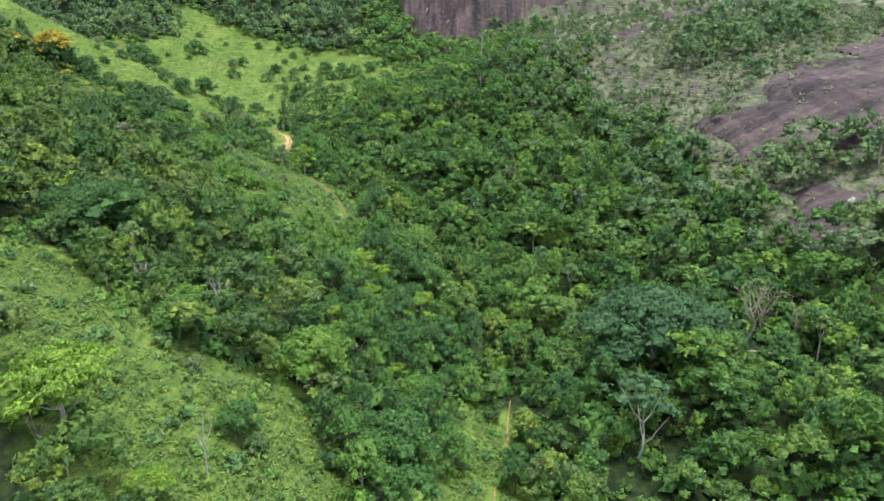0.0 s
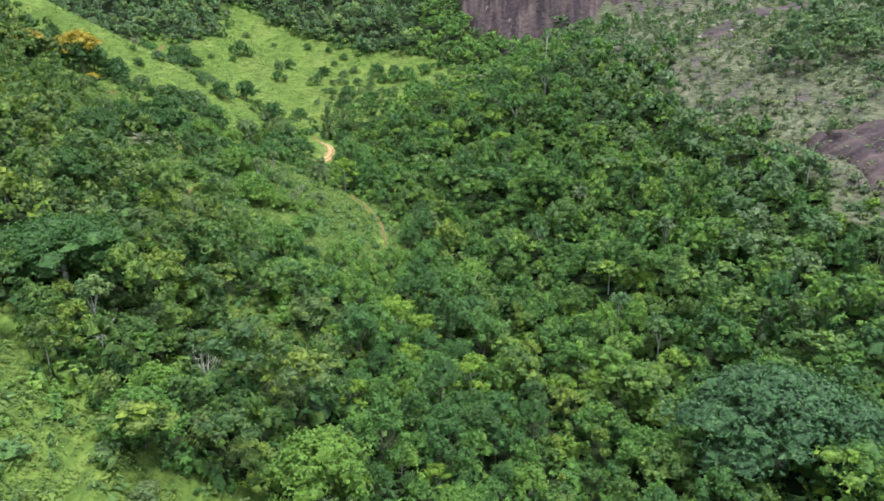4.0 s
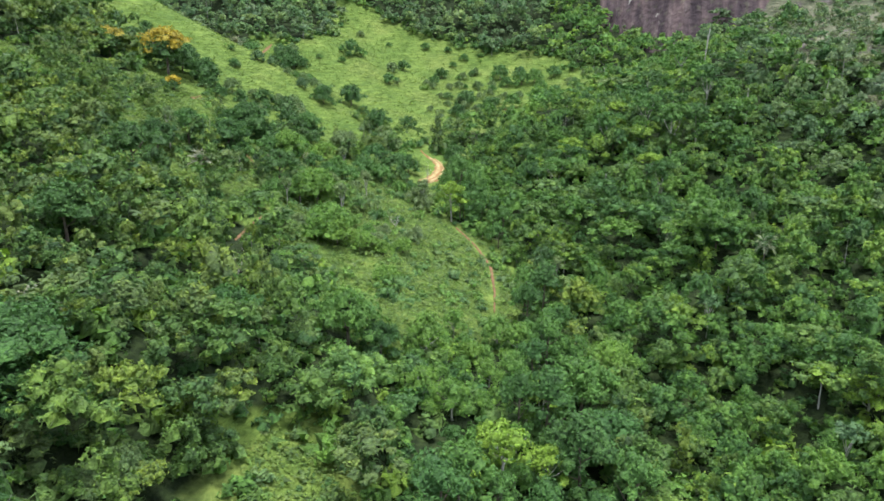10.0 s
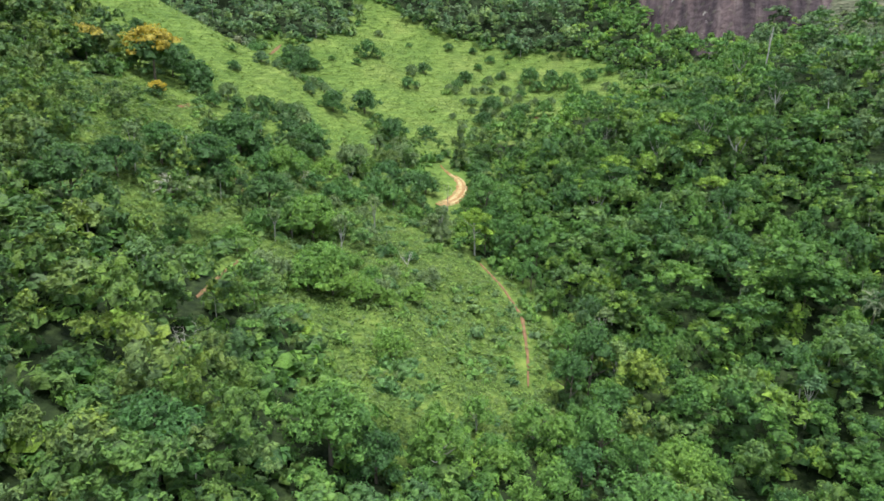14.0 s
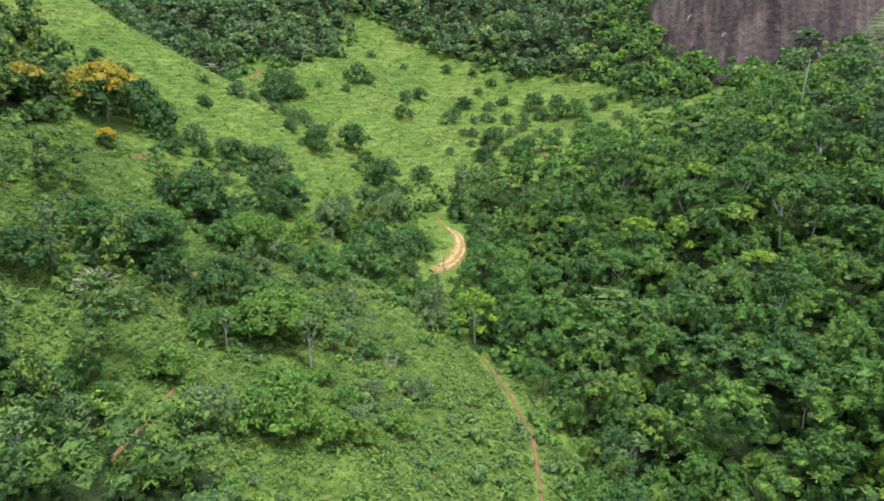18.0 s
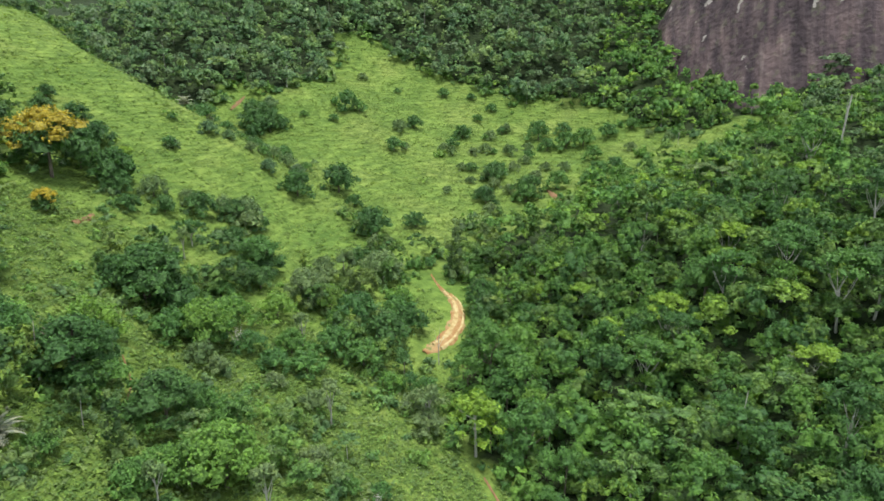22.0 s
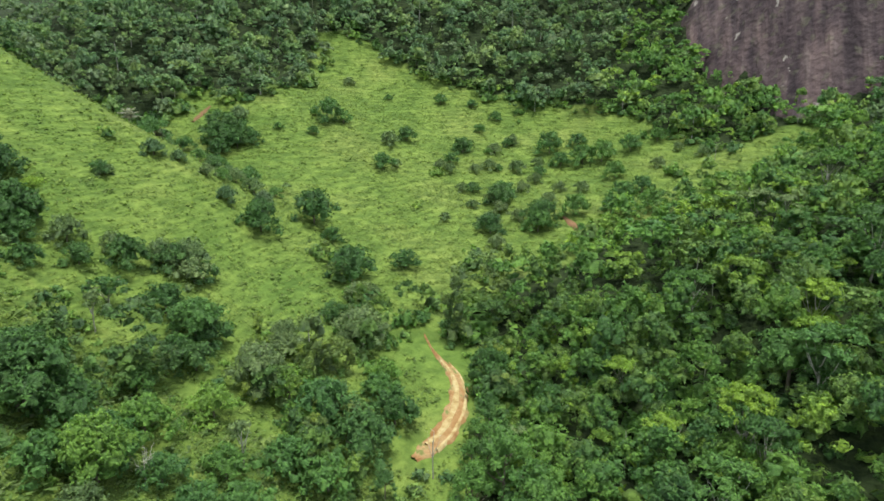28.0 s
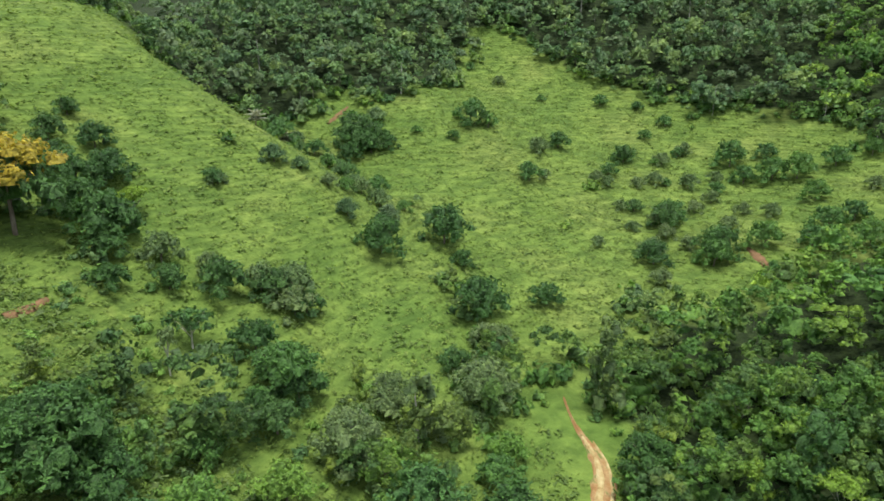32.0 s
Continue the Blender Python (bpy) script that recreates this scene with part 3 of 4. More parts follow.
# masks for ground tones; those under trees and weeds have shade in them
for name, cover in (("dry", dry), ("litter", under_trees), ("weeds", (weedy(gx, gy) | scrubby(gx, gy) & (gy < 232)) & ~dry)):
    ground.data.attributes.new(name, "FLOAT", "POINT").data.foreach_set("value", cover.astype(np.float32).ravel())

# ---------------------------------------------------------------- rock faces


def edge_distance(x, y, corners):
    """Metres to the outline, above zero within it."""
    best = np.full(np.shape(x), 1e9)
    for (x0, y0), (x1, y1) in zip(corners, corners[1:] + corners[:1]):
        dx, dy = x1 - x0, y1 - y0
        k = np.clip(((x - x0) * dx + (y - y0) * dy) / (dx * dx + dy * dy), 0, 1)
        best = np.minimum(best, np.hypot(x - x0 - k * dx, y - y0 - k * dy))
    return np.where(inside(x, y, corners), best, -best)


def rock_face(name, corners, label, bulge, step=1.4, mat=ROCK, ragged=1.0, holes=0.0):
    """A bare sheet of granite that bulges out of the slope within an outline, grooved down the fall line."""
    c = np.array(corners, float)
    gx, gy = np.meshgrid(np.arange(c[:, 0].min() - 4, c[:, 0].max() + 4, step), np.arange(c[:, 1].min() - 4, c[:, 1].max() + 4, step))
    rough = ragged * 2.2 * np.sin(gx / 3.7 + 1.3 * np.sin(gy / 5.0)) + 1.6 * np.sin(gy / 2.9 + gx / 4.4) + 1.1 * np.sin(gx / 1.7 - gy / 2.3)
    d = edge_distance(gx, gy, corners) + rough * 0.8
    d = d - holes * np.maximum(patchy(gx * 2.3, gy * 1.7 + gx) + 0.1, 0)
    grooves = 0.35 * np.sin(gx * 0.9 + 0.5 * np.sin(gy / 6)) * np.sin(gx * 0.37 + gy * 0.11) + 0.18 * np.sin(gx * 2.1 + gy * 0.3)
    gz = height(gx, gy) + np.clip(d * 0.35, -1.5, bulge) + grooves * np.clip(d / 6, 0, 1)
    i = np.arange(gx.size).reshape(gx.shape)
    faces = np.stack([i[:-1, :-1], i[:-1, 1:], i[1:, 1:], i[1:, :-1]], -1).reshape(-1, 4)
    faces = faces[(d.ravel()[faces] > -3).all(1)]
    ob = new(name, mesh_of(name, np.stack([gx, gy, gz], -1).reshape(-1, 3), faces))
    ob.data.materials.append(mat)
    return tagged(ob, label, "rock face", kind="structure")


rock_face("granite_dome", DOME_ROCK, "steep purple-grey granite dome streaked with dark and pale stains", 3.0)
rock_face("granite_slab", SLAB_ROCK, "dark purple-brown granite slab streaked down the bare slope", 0.9, 0.9, mat=SLAB, ragged=2.4, holes=3.0)
rock_face("granite_sill", SILL_ROCK, "low grey granite outcrop with pale streaks among bushes", 1.2, 1.0, mat=SLAB, ragged=2.2, holes=2.0)
rock_face("granite_shelf", HIGH_ROCK, "grey granite shelf high on the grassy right slope", 1.2, mat=SLAB, ragged=2.6, holes=3.5)
rock_face("granite_ledge", LEDGE_ROCK, "long grey granite ledge running down through dry grass", 0.8, 1.0, mat=SLAB, ragged=1.6, holes=1.5)


# ---------------------------------------------------------------- track and footpaths


def drape(name, line, widths, profile, label, mat, category, steps=1.2):
    """A trodden strip laid over the ground along a line; profile gives heights across it."""
    line = np.array(line, float)
    run = np.r_[0, np.cumsum(np.hypot(*np.diff(line, axis=0).T))]
    s = np.arange(0, run[-1], steps)
    px, py, w = np.interp(s, run, line[:, 0]), np.interp(s, run, line[:, 1]), np.interp(s, run, widths)
    for _ in range(3):
        px[1:-1], py[1:-1] = (px[:-2] + 2 * px[1:-1] + px[2:]) / 4, (py[:-2] + 2 * py[1:-1] + py[2:]) / 4
    way = unit(np.stack([np.gradient(px), np.gradient(py)], -1))
    side = np.stack([way[:, 1], -way[:, 0]], -1)
    across = np.linspace(-0.5, 0.5, len(profile))
    uneven = 1 + 0.16 * np.sin(s * 1.3) + 0.1 * np.sin(s * 2.9 + 1)
    gx = px[:, None] + side[:, :1] * across * (w * uneven)[:, None]
    gy = py[:, None] + side[:, 1:] * across * (w * uneven)[:, None]
    gz = height(gx, gy) + np.array(profile) + 0.04 * np.sin(gx * 3.1) * np.sin(gy * 2.3)
    i = np.arange(gx.size).reshape(gx.shape)
    faces = np.stack([i[:-1, :-1], i[:-1, 1:], i[1:, 1:], i[1:, :-1]], -1).reshape(-1, 4)
    ob = new(name, mesh_of(name, np.stack([gx, gy, gz], -1).reshape(-1, 3), faces))
    ob.data.materials.append(mat)
    return tagged(ob, label, category, kind="structure")


drape("dirt_track", TRACK, [0.18, 0.22, 0.35, 0.9, 1.9, 2.9, 3.5, 3.4, 2.5, 0.8],
      [-0.3, 0.42, 0.22, 0.34, 0.46, 0.32, 0.20, 0.42, -0.3], "rutted ochre dirt track bending round the grassy knoll", SOIL, "dirt track", 0.8)
track = scene.objects["dirt_track"]
for shift, broad in ((-0.35, 1.25), (1.15, 0.6)):
    rut = drape("wheel_rut", [(x + shift * 0.92, y - shift * 0.1) for x, y in TRACK[3:-1]], [0.2 * broad, 0.6 * broad, broad, 1.1 * broad, 1.1 * broad, 0.8 * broad], [-0.1, 0.56, 0.50, 0.56, -0.1], "", RUT, "", 0.7)
    rut.parent = track
    for key in ("kind", "category", "label"):
        rut.pop(key, None)
    rut["label"] = "pale worn wheel rut"
drape("footpath", KNOLL_PATH, [0.25, 0.35, 0.45, 0.65, 0.8, 0.8, 0.6, 0.3],
      [-0.3, 0.3, 0.24, 0.3, -0.3], "narrow reddish earth footpath along the grassy knoll", PATHSOIL, "footpath", 0.8)
drape("footpath", SIDE_TRAIL, [0.15, 0.3, 0.3, 0.15], [-0.3, 0.3, 0.24, 0.3, -0.3], "faint tan footpath through weeds beside bushes", PATHSOIL, "footpath", 0.8)
drape("footpath", TRAIL, [0.15, 0.35, 0.3, 0.2, 0.35, 0.15], [-0.3, 0.3, 0.24, 0.3, -0.3], "faint tan trail worn through weedy grass", PATHSOIL, "footpath", 0.8)
drape("footpath", VALE_PATH, [0.2, 0.3, 0.35, 0.4, 0.25, 0.3, 0.3, 0.25],
      [-0.3, 0.3, 0.24, 0.3, -0.3], "pale trodden earth footpath through the valley grass", SOIL, "footpath", 0.8)
drape("bare_soil", [(-45, 318), (-47, 322), (-50, 327)], [0.8, 2.4, 0.8], [-0.3, 0.28, 0.32, 0.28, -0.3], "patch of bare red soil on the meadow", PATHSOIL, "soil", 0.8)
drape("bare_soil", [(-113, 227), (-113, 230), (-114, 233)], [0.8, 1.8, 0.5], [-0.3, 0.28, 0.32, 0.28, -0.3], "eroded patch of bare reddish soil in scrub", PATHSOIL, "soil", 0.8)
drape("bare_soil", [(-147, 327), (-147, 331), (-147, 336)], [0.6, 2.0, 0.6], [-0.3, 0.28, 0.32, 0.28, -0.3], "patch of bare red soil under the wood edge", PATHSOIL, "soil", 0.8)

# ---------------------------------------------------------------- where the single trees stand: x, y, width of crown

UMBRELLA_TREES = [(-54, 107, 17)]
DARK_TREES = [(-81, 162, 11), (-69, 134, 10), (-34, 145, 6), (-74, 197, 9), (12, 204, 9), (-84, 195, 10.5), (-93, 219, 11), (2, 214, 11), (-52, 259, 7), (-9, 254, 9), (-88, 178, 8)]
BRIGHT_TREES = [(-18, 88, 11), (-33, 84, 8), (-35, 91, 6.5), (-6, 165, 9), (-56, 179, 9), (-20, 244, 8), (-64, 193, 10), (-81, 215, 8.5), (-41, 168, 6), (-4, 96, 7)]
MID_TREES = [(-23, 71, 5.5), (-6, 79, 11), (-9, 154, 11), (-47, 132, 9), (-5, 145, 11), (-38, 144, 9), (-91, 192, 9), (-89, 243, 9), (-13, 257, 10), (20, 112, 9)]
LIME_TREES = [(-36, 60, 11), (-27, 57, 5), (27, 160, 7), (-9, 265, 6), (-124, 253, 4.5), (-12, 274, 5)]
GREY_TREES = [(-72, 260, 7.5), (-78, 240, 8), (-42, 107, 6.5), (-26, 102, 6), (-50, 219, 5), (-81, 252, 5.5), (-21, 70, 3)]
FEATHERY_TREES = [(35, 107, 25)]
LANDMARK_CROWNS = UMBRELLA_TREES + DARK_TREES + BRIGHT_TREES + MID_TREES + LIME_TREES + GREY_TREES + FEATHERY_TREES

# ---------------------------------------------------------------- forest, scrub and grass

rng = np.random.default_rng(7)


def clump_lobes(rng, tall, wide, count, low=0.35, lump=1.0):
    """Many small lumps over a domed crown, so that its outline is broken."""
    lobes = [(0, 0, tall - wide * 0.38, wide * 0.30)]
    for k in range(count):
        a = k * 2.4 + rng.uniform(-0.6, 0.6)
        f = np.sqrt((k + 0.6) / count)
        out = wide * 0.42 * f * rng.uniform(0.85, 1.15)
        z = tall - wide * 0.12 - (tall * (1 - low) - wide * 0.1) * f**2 * rng.uniform(0.5, 1.0)
        lobes.append((out * np.cos(a), out * np.sin(a), z, wide * lump * rng.uniform(0.11, 0.21)))
    return lobes


def tiered_lobes(rng, tall, wide, count):
    """Flat plates of foliage at two or three levels, as of a spreading emergent tree."""
    lobes = [(0, 0, tall - 0.5, wide * 0.2)]
    for k in range(count):
        a, f = k * 2.4 + rng.uniform(-0.5, 0.5), np.sqrt((k + 0.5) / count)
        out = wide * 0.43 * f * rng.uniform(0.8, 1.2)
        z = tall - rng.choice([0.4, 1.3, 2.3], p=[0.5, 0.32, 0.18]) - 0.9 * f**2
        lobes.append((out * np.cos(a), out * np.sin(a), z, wide * rng.uniform(0.10, 0.17)))
    return lobes


def heaped_lobes(rng, tall, wide, count):
    """A crown hung with climbers: uneven heaps that fall away to one side down to the ground."""
    lean, lobes = rng.uniform(0, 6.28), []
    for k in range(count):
        f, a = (k + 0.5) / count, rng.uniform(0, 6.28)
        out = wide * 0.34 * rng.uniform(0.2, 1.0) * (0.5 + f * 0.7)
        lobes.append((out * np.cos(a) + f * wide * 0.24 * np.cos(lean), out * np.sin(a) + f * wide * 0.24 * np.sin(lean), tall * (1 - 0.82 * f) - 0.5, wide * rng.uniform(0.10, 0.2)))
    return lobes


def forest_shapes(rng, leaves, size, lumps, core=0.76):
    """Ten crowns: domes, heaps of climbers, tall narrow ones, and spreading ones in tiers."""
    kinds = (
        ("dome", 7, 5.5, 12, 0.85), ("heap", 7.5, 6, 14, 1.0), ("tier", 8.5, 7, 16, 0.5), ("dome", 9, 5.2, 13, 0.9), ("tall", 9.5, 3.8, 11, 0.95),
        ("heap", 6, 6.6, 14, 0.9), ("dome", 6.2, 6.6, 14, 0.7), ("tier", 7.4, 5.6, 13, 0.55), ("tall", 8, 4.4, 11, 0.85), ("heap", 8.5, 5, 13, 1.0),
    )
    out = []
    for habit, tall, wide, n, flat in kinds:
        count = int(n * lumps)
        if habit == "tier":
            lobes = tiered_lobes(rng, tall, wide, count)
        elif habit == "heap":
            lobes = heaped_lobes(rng, tall, wide, count)
        else:
            lobes = clump_lobes(rng, tall, wide, count, 0.36 if habit == "dome" else 0.42, 0.9)
        out.append(crown_arrays(rng, lobes, leaves, size, flat, core))
    return out


SHAPES = forest_shapes(rng, 940, 0.205, 1.25, 0.8) + forest_shapes(rng, 400, 0.31, 1.0, 0.82) + forest_shapes(rng, 208, 0.41, 0.8, 0.94)
x, y = scatter(rng, 3.95)
keep = ~grassy(x, y) & ~rocky(x, y) & ~cleared(x, y)
for bx, by, wide in LANDMARK_CROWNS:
    keep &= np.hypot(x - bx, y - by) > wide * 0.32
for bx, by, clear in [(x0, y0, 4.6 if y0 > 250 else 3.0) for x0, y0 in TRACK] + [(x0 + 0.5, y0 - 1.5, 3.2) for x0, y0 in KNOLL_PATH] + [(x0 + 0.6, y0 - 2.0, 3.2) for x0, y0 in TRAIL + SIDE_TRAIL] + [(54, 108, 6.5), (52, 101, 5), (28, 87, 5.5), (26, 80, 4.5), (25, 74, 3.5), (-54, 236, 3), (-82, 176, 5), (-33, 97, 4.5), (-45, 96, 3.5), (-55, 145, 3.5), (-65, 151, 3.5), (22, 147, 2.8), (27, 136, 2.8)]:
    keep &= np.hypot(x - bx, y - by) > clear
grove = inside(x, y, [(80, 251), (100, 275), (131, 284), (125, 240), (92, 226), (74, 226)]) | inside(x, y, [(80, 178), (97, 168), (98, 152), (80, 148), (72, 160)])
keep &= ~(bare(x, y) & ~grove & (patchy(x, y) + rng.normal(size=len(x)) * 0.5 < 0.45))
keep &= ~(scrubby(x, y) & (patchy(x, y) < np.where(y > 240, 0.6, np.where(y > 200, 0.2, -0.2))))
x, y = x[keep], y[keep]
grove = grove[keep]
size = np.clip(rng.lognormal(-0.13, 0.30, len(x)), 0.46, 1.45) * np.where(bare(x, y) & ~grove, 0.6, 1.0) * np.where(scrubby(x, y), 0.82, 1.0) * np.where(inside(x, y, YOUNG), 0.74, 1.0) * np.where((np.abs(x + 55) < 8) & (np.abs(y - 236) < 12), 0.72, 1.0)
size *= np.where((grassy(x, y + 9) | grassy(x - 6, y + 6)) & (y > 262), 0.62, 1.0)
# the trees under the flight line stand as things of their own
flight_x = np.interp(y, [60, 120, 170, 260], [2, -8, -26, -58])
own = (np.abs(x - flight_x) < 13) & (y > 62) & (y < 250)
own_spots = np.stack([x, y, size], -1)[own]
x, y, size = x[~own], y[~own], size[~own]
level = nearness(x, y)
east = x > stream_x(y)
young = inside(x, y, YOUNG)
stony = bare(x, y) | bare(x + 24, y) & (rng.uniform(size=len(x)) < 0.55)
near = y < 290
for name, label, pick, leaves in (
    ("forest_east_slope", "dense mixed green broadleaf forest on the stony slope", east & near & ~young & ~stony, LEAF),
    ("forest_west_slope", "dense dark green broadleaf forest on the slope below the spur", ~east & near & ~young, WESTLEAF),
    ("forest_stony_slope", "dull grey-green trees among rocks on the bare slope", stony & (near | east), STONYLEAF),
    ("young_growth", "light green young trees and tall scrub round the knoll", young, SHRUB),
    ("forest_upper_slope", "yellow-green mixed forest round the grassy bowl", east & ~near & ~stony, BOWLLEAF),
    ("forest_valley_head", "dull haze-greyed green forest on the steep valley head", ~east & ~near, HEADLEAF),
):
    spots = spot_rows(rng, x[pick], y[pick], size[pick], range(10))
    if name != "forest_west_slope":
        # fewer heaps of climbers away from the shaded side
        heap = np.isin(spots[:, 5], (1, 5, 9)) & (rng.uniform(size=len(spots)) < 0.75)
        spots[heap, 5] = rng.choice([0, 3, 6, 2], heap.sum())
    spots[:, 5] += 10 * level[pick]
    planted(name, label, "forest", SHAPES, spots, leaves)
print("forest trees", len(x), "own", len(own_spots))

STEMS = [tube_arrays([(0, 0, -0.5), (0.1, 0, 3), (0.3, 0.1, 6.2)], [0.12, 0.09, 0.04], 4) for _ in range(2)]
pick = rng.uniform(size=len(x)) < 0.06
planted("forest_stems", "slim pale grey tree trunks showing between the crowns", "tree trunks", STEMS, spot_rows(rng, x[pick], y[pick], size[pick] * 1.1, STEMS), PALE)

SHRUBS = [crown_arrays(rng, [(0, 0, 0.5, 0.8), (0.7 * np.cos(a), 0.7 * np.sin(a), 0.35, 0.6), (-0.6 * np.cos(a + 1), 0.6 * np.sin(a), 0.3, 0.55)], 60, 0.235, 0.85) for a in range(7)]
x, y = scatter(rng, 3.0)
luck = rng.uniform(size=len(x))
thick = patchy(x, y) + rng.normal(size=len(x)) * 0.6
broken = rocky(x, y) & ~inside(x, y, DOME_ROCK) & (~inside(x, y, SLAB_ROCK) | (x < 84))
keep = ~cleared(x, y) & ~(rocky(x, y) & ~broken & ((luck > 0.55) | (thick < 0.1))) & ~(broken & ((luck > 0.85) | (thick < -0.4)))
keep &= ~(inside(x, y, DOME_ROCK) | inside(x, y, SLAB_ROCK)) | (luck < 0.025) | broken & (luck < 0.4) | inside(x, y, SLAB_ROCK) & (luck < 0.1) | (luck < 0.5) & (patchy(x, y) > 1.5)
keep &= ~grassy(x, y) | (luck < 0.008) | weedy(x, y) & (thick > -0.35)
keep &= ~scrubby(x, y) | (thick > np.where(y > 240, 0.7, -0.6))
keep &= ~bare(x, y) | (luck < 0.92)
rim = grassy(x, y - 7) | grassy(x - 4, y - 5) | grassy(x + 4, y - 5)
keep &= grassy(x, y) | scrubby(x, y) | bare(x, y) | (luck < 0.62) | (nearness(x, y) < 2) | rim
keep &= (y < 285) | grassy(x, y) | rim | bare(x, y) & (y < 400)
x, y = x[keep], y[keep]
dry = bare(x, y)
open_land = scrubby(x, y) | weedy(x, y) | (rng.uniform(size=len(x)) < 0.12)
sz = np.clip(rng.lognormal(0.05, 0.38, len(x)), 0.4, 1.8) * np.where(weedy(x, y), 0.9, 1.0)
planted("undergrowth", "dark green undergrowth filling the gaps under the forest", "undergrowth", SHRUBS, spot_rows(rng, x[~dry & ~open_land], y[~dry & ~open_land], sz[~dry & ~open_land] * 1.7, SHRUBS), LEAF)
planted("scrub", "bright green leafy scrub on the half-open slope", "scrub", SHRUBS, spot_rows(rng, x[~dry & open_land], y[~dry & open_land], sz[~dry & open_land], SHRUBS), SHRUB)
planted("dry_scrub", "grey-green low scrub on the bare rocky slope", "scrub", SHRUBS, spot_rows(rng, x[dry], y[dry], sz[dry] * 0.95, SHRUBS), DRYLEAF)


def tuft(rng, blades, wide, tall, size):
    """A tuft of grass or weeds: blades that rise and lean outwards."""
    at = rng.normal(size=(blades, 3)) * (wide, wide, 0)
    at[:, 2] = tall * rng.uniform(0.2, 1.0, blades)
    up = np.stack([at[:, 0] * 0.7, at[:, 1] * 0.7, np.full(blades, 1.0)], -1) + 0.3 * rng.normal(size=(blades, 3))
    return leaf_blades(rng, at, up, size, 1.7).reshape(-1, 3), np.arange(blades * 3).reshape(-1, 3)


TUFTS = [tuft(rng, 9, 0.42, 0.26, 0.26) for _ in range(10)]
x, y = scatter(rng, 0.95)
keep = (grassy(x, y) & ~weedy(x, y) | scrubby(x, y) & (y > 226)) & ~rocky(x, y) & ~cleared(x, y)
x, y = x[keep], y[keep]
rows = np.sin(height(x, y) * 7.0 + 2.5 * np.sin(x / 6) + 2 * np.sin(y / 5)) + rng.normal(size=len(x)) * 1.1
x, y = x[rows > -0.3], y[rows > -0.3]
planted("grass", "bright yellow-green pasture grass in tufts along the contour", "grass", TUFTS, spot_rows(rng, x, y, rng.lognormal(-0.1, 0.35, len(x)), TUFTS), GRASS)
print("tufts", len(x))
WEEDS = [tuft(rng, 11, 0.42, 0.34, 0.19) for _ in range(10)]
x, y = scatter(rng, 0.62)
keep = (weedy(x, y) & (y < 228) | scrubby(x, y) & (y < 232) | bare(x, y) & (rng.uniform(size=len(x)) < 0.5) & (y < 300)) & ~inside(x, y, DOME_ROCK) & ~cleared(x, y)
keep &= patchy(x * 1.6, y * 1.6) + rng.normal(size=len(x)) > -1.9
x, y = x[keep], y[keep]
size = rng.lognormal(-0.1, 0.45, len(x))
dry = bare(x, y)
planted("herbage", "leafy yellow-green weeds covering the rough clearings", "weeds", WEEDS, spot_rows(rng, x[~dry], y[~dry], size[~dry], WEEDS), HERB)
planted("dry_herbage", "dull grey-green weeds between rocks on the slope", "weeds", WEEDS, spot_rows(rng, x[dry], y[dry], size[dry], WEEDS), DRYLEAF)
print("weeds", len(x))

# ---------------------------------------------------------------- single trees


def on_ground(x, y, turn=0.0, sink=0.0):
    return pose(x, y, float(height(x, y)) - sink, 0, 0, turn)


def tree(name, label, category, stem, crown, bark, leaves, group):
    """A tree as one thing: a trunk with its limbs, and a crown."""
    root = new(name)
    part("trunk", mesh_of("trunk", *stem), bark, root)
    part("crown", mesh_of("crown", *crown, smooth=False), leaves, root)
    return tagged(root, label, category, group)


def stand(root, rows, rng, natural):
    """Sets a tree and its copies at rows of x, y and width of crown."""
    for k, (x, y, wide) in enumerate(rows):
        at = on_ground(x, y, rng.uniform(0, 360), 0.25)
        ob = root if k == 0 else copy_thing(root, at)
        size = wide / natural * (1.08 if natural == 4.4 else 1.0)
        ob.matrix_basis = at @ Matrix.Diagonal((size, size, size * rng.uniform(0.9, 1.1), 1))


rng = np.random.default_rng(21)
kinds = (
    (0.42, "round-crowned mid-green broadleaf tree in dense valley forest", MIDLEAF, BARK, (7.5, 5.6, 13), 0.8),
    (0.26, "dense dark green broadleaf tree in the valley forest", DARKLEAF, BARK, (8, 5.4, 13), 0.85),
    (0.07, "flat-topped yellow-green tree rising from the valley forest", LIME, PALE, (7.5, 5.2, 12), 0.6),
    (0.25, "bright green leafy tree beside the valley path", BRIGHTLEAF, PALE, (6.5, 6.0, 14), 0.8),
)
share = rng.choice(len(kinds), len(own_spots), p=[k[0] for k in kinds])
light = inside(own_spots[:, 0], own_spots[:, 1], YOUNG) & (rng.uniform(size=len(own_spots)) < 0.7)
share[light] = 3
for k, (_, label, leaves, bark, (tall, wide, lumps), flat) in enumerate(kinds):
    crown = crown_arrays(rng, clump_lobes(rng, tall, wide, lumps, 0.16 if flat > 0.5 else 0.4), 2200, 0.165, flat)
    mine = [(x, y, 5.6 * s) for (x, y, s), which in zip(own_spots, share) if which == k]
    stand(tree("broadleaf_tree", label, "tree", stem_arrays(rng, tall, 0.16, 4, wide * 0.3), crown, bark, leaves, "valley forest trees"), mine, rng, 5.6)

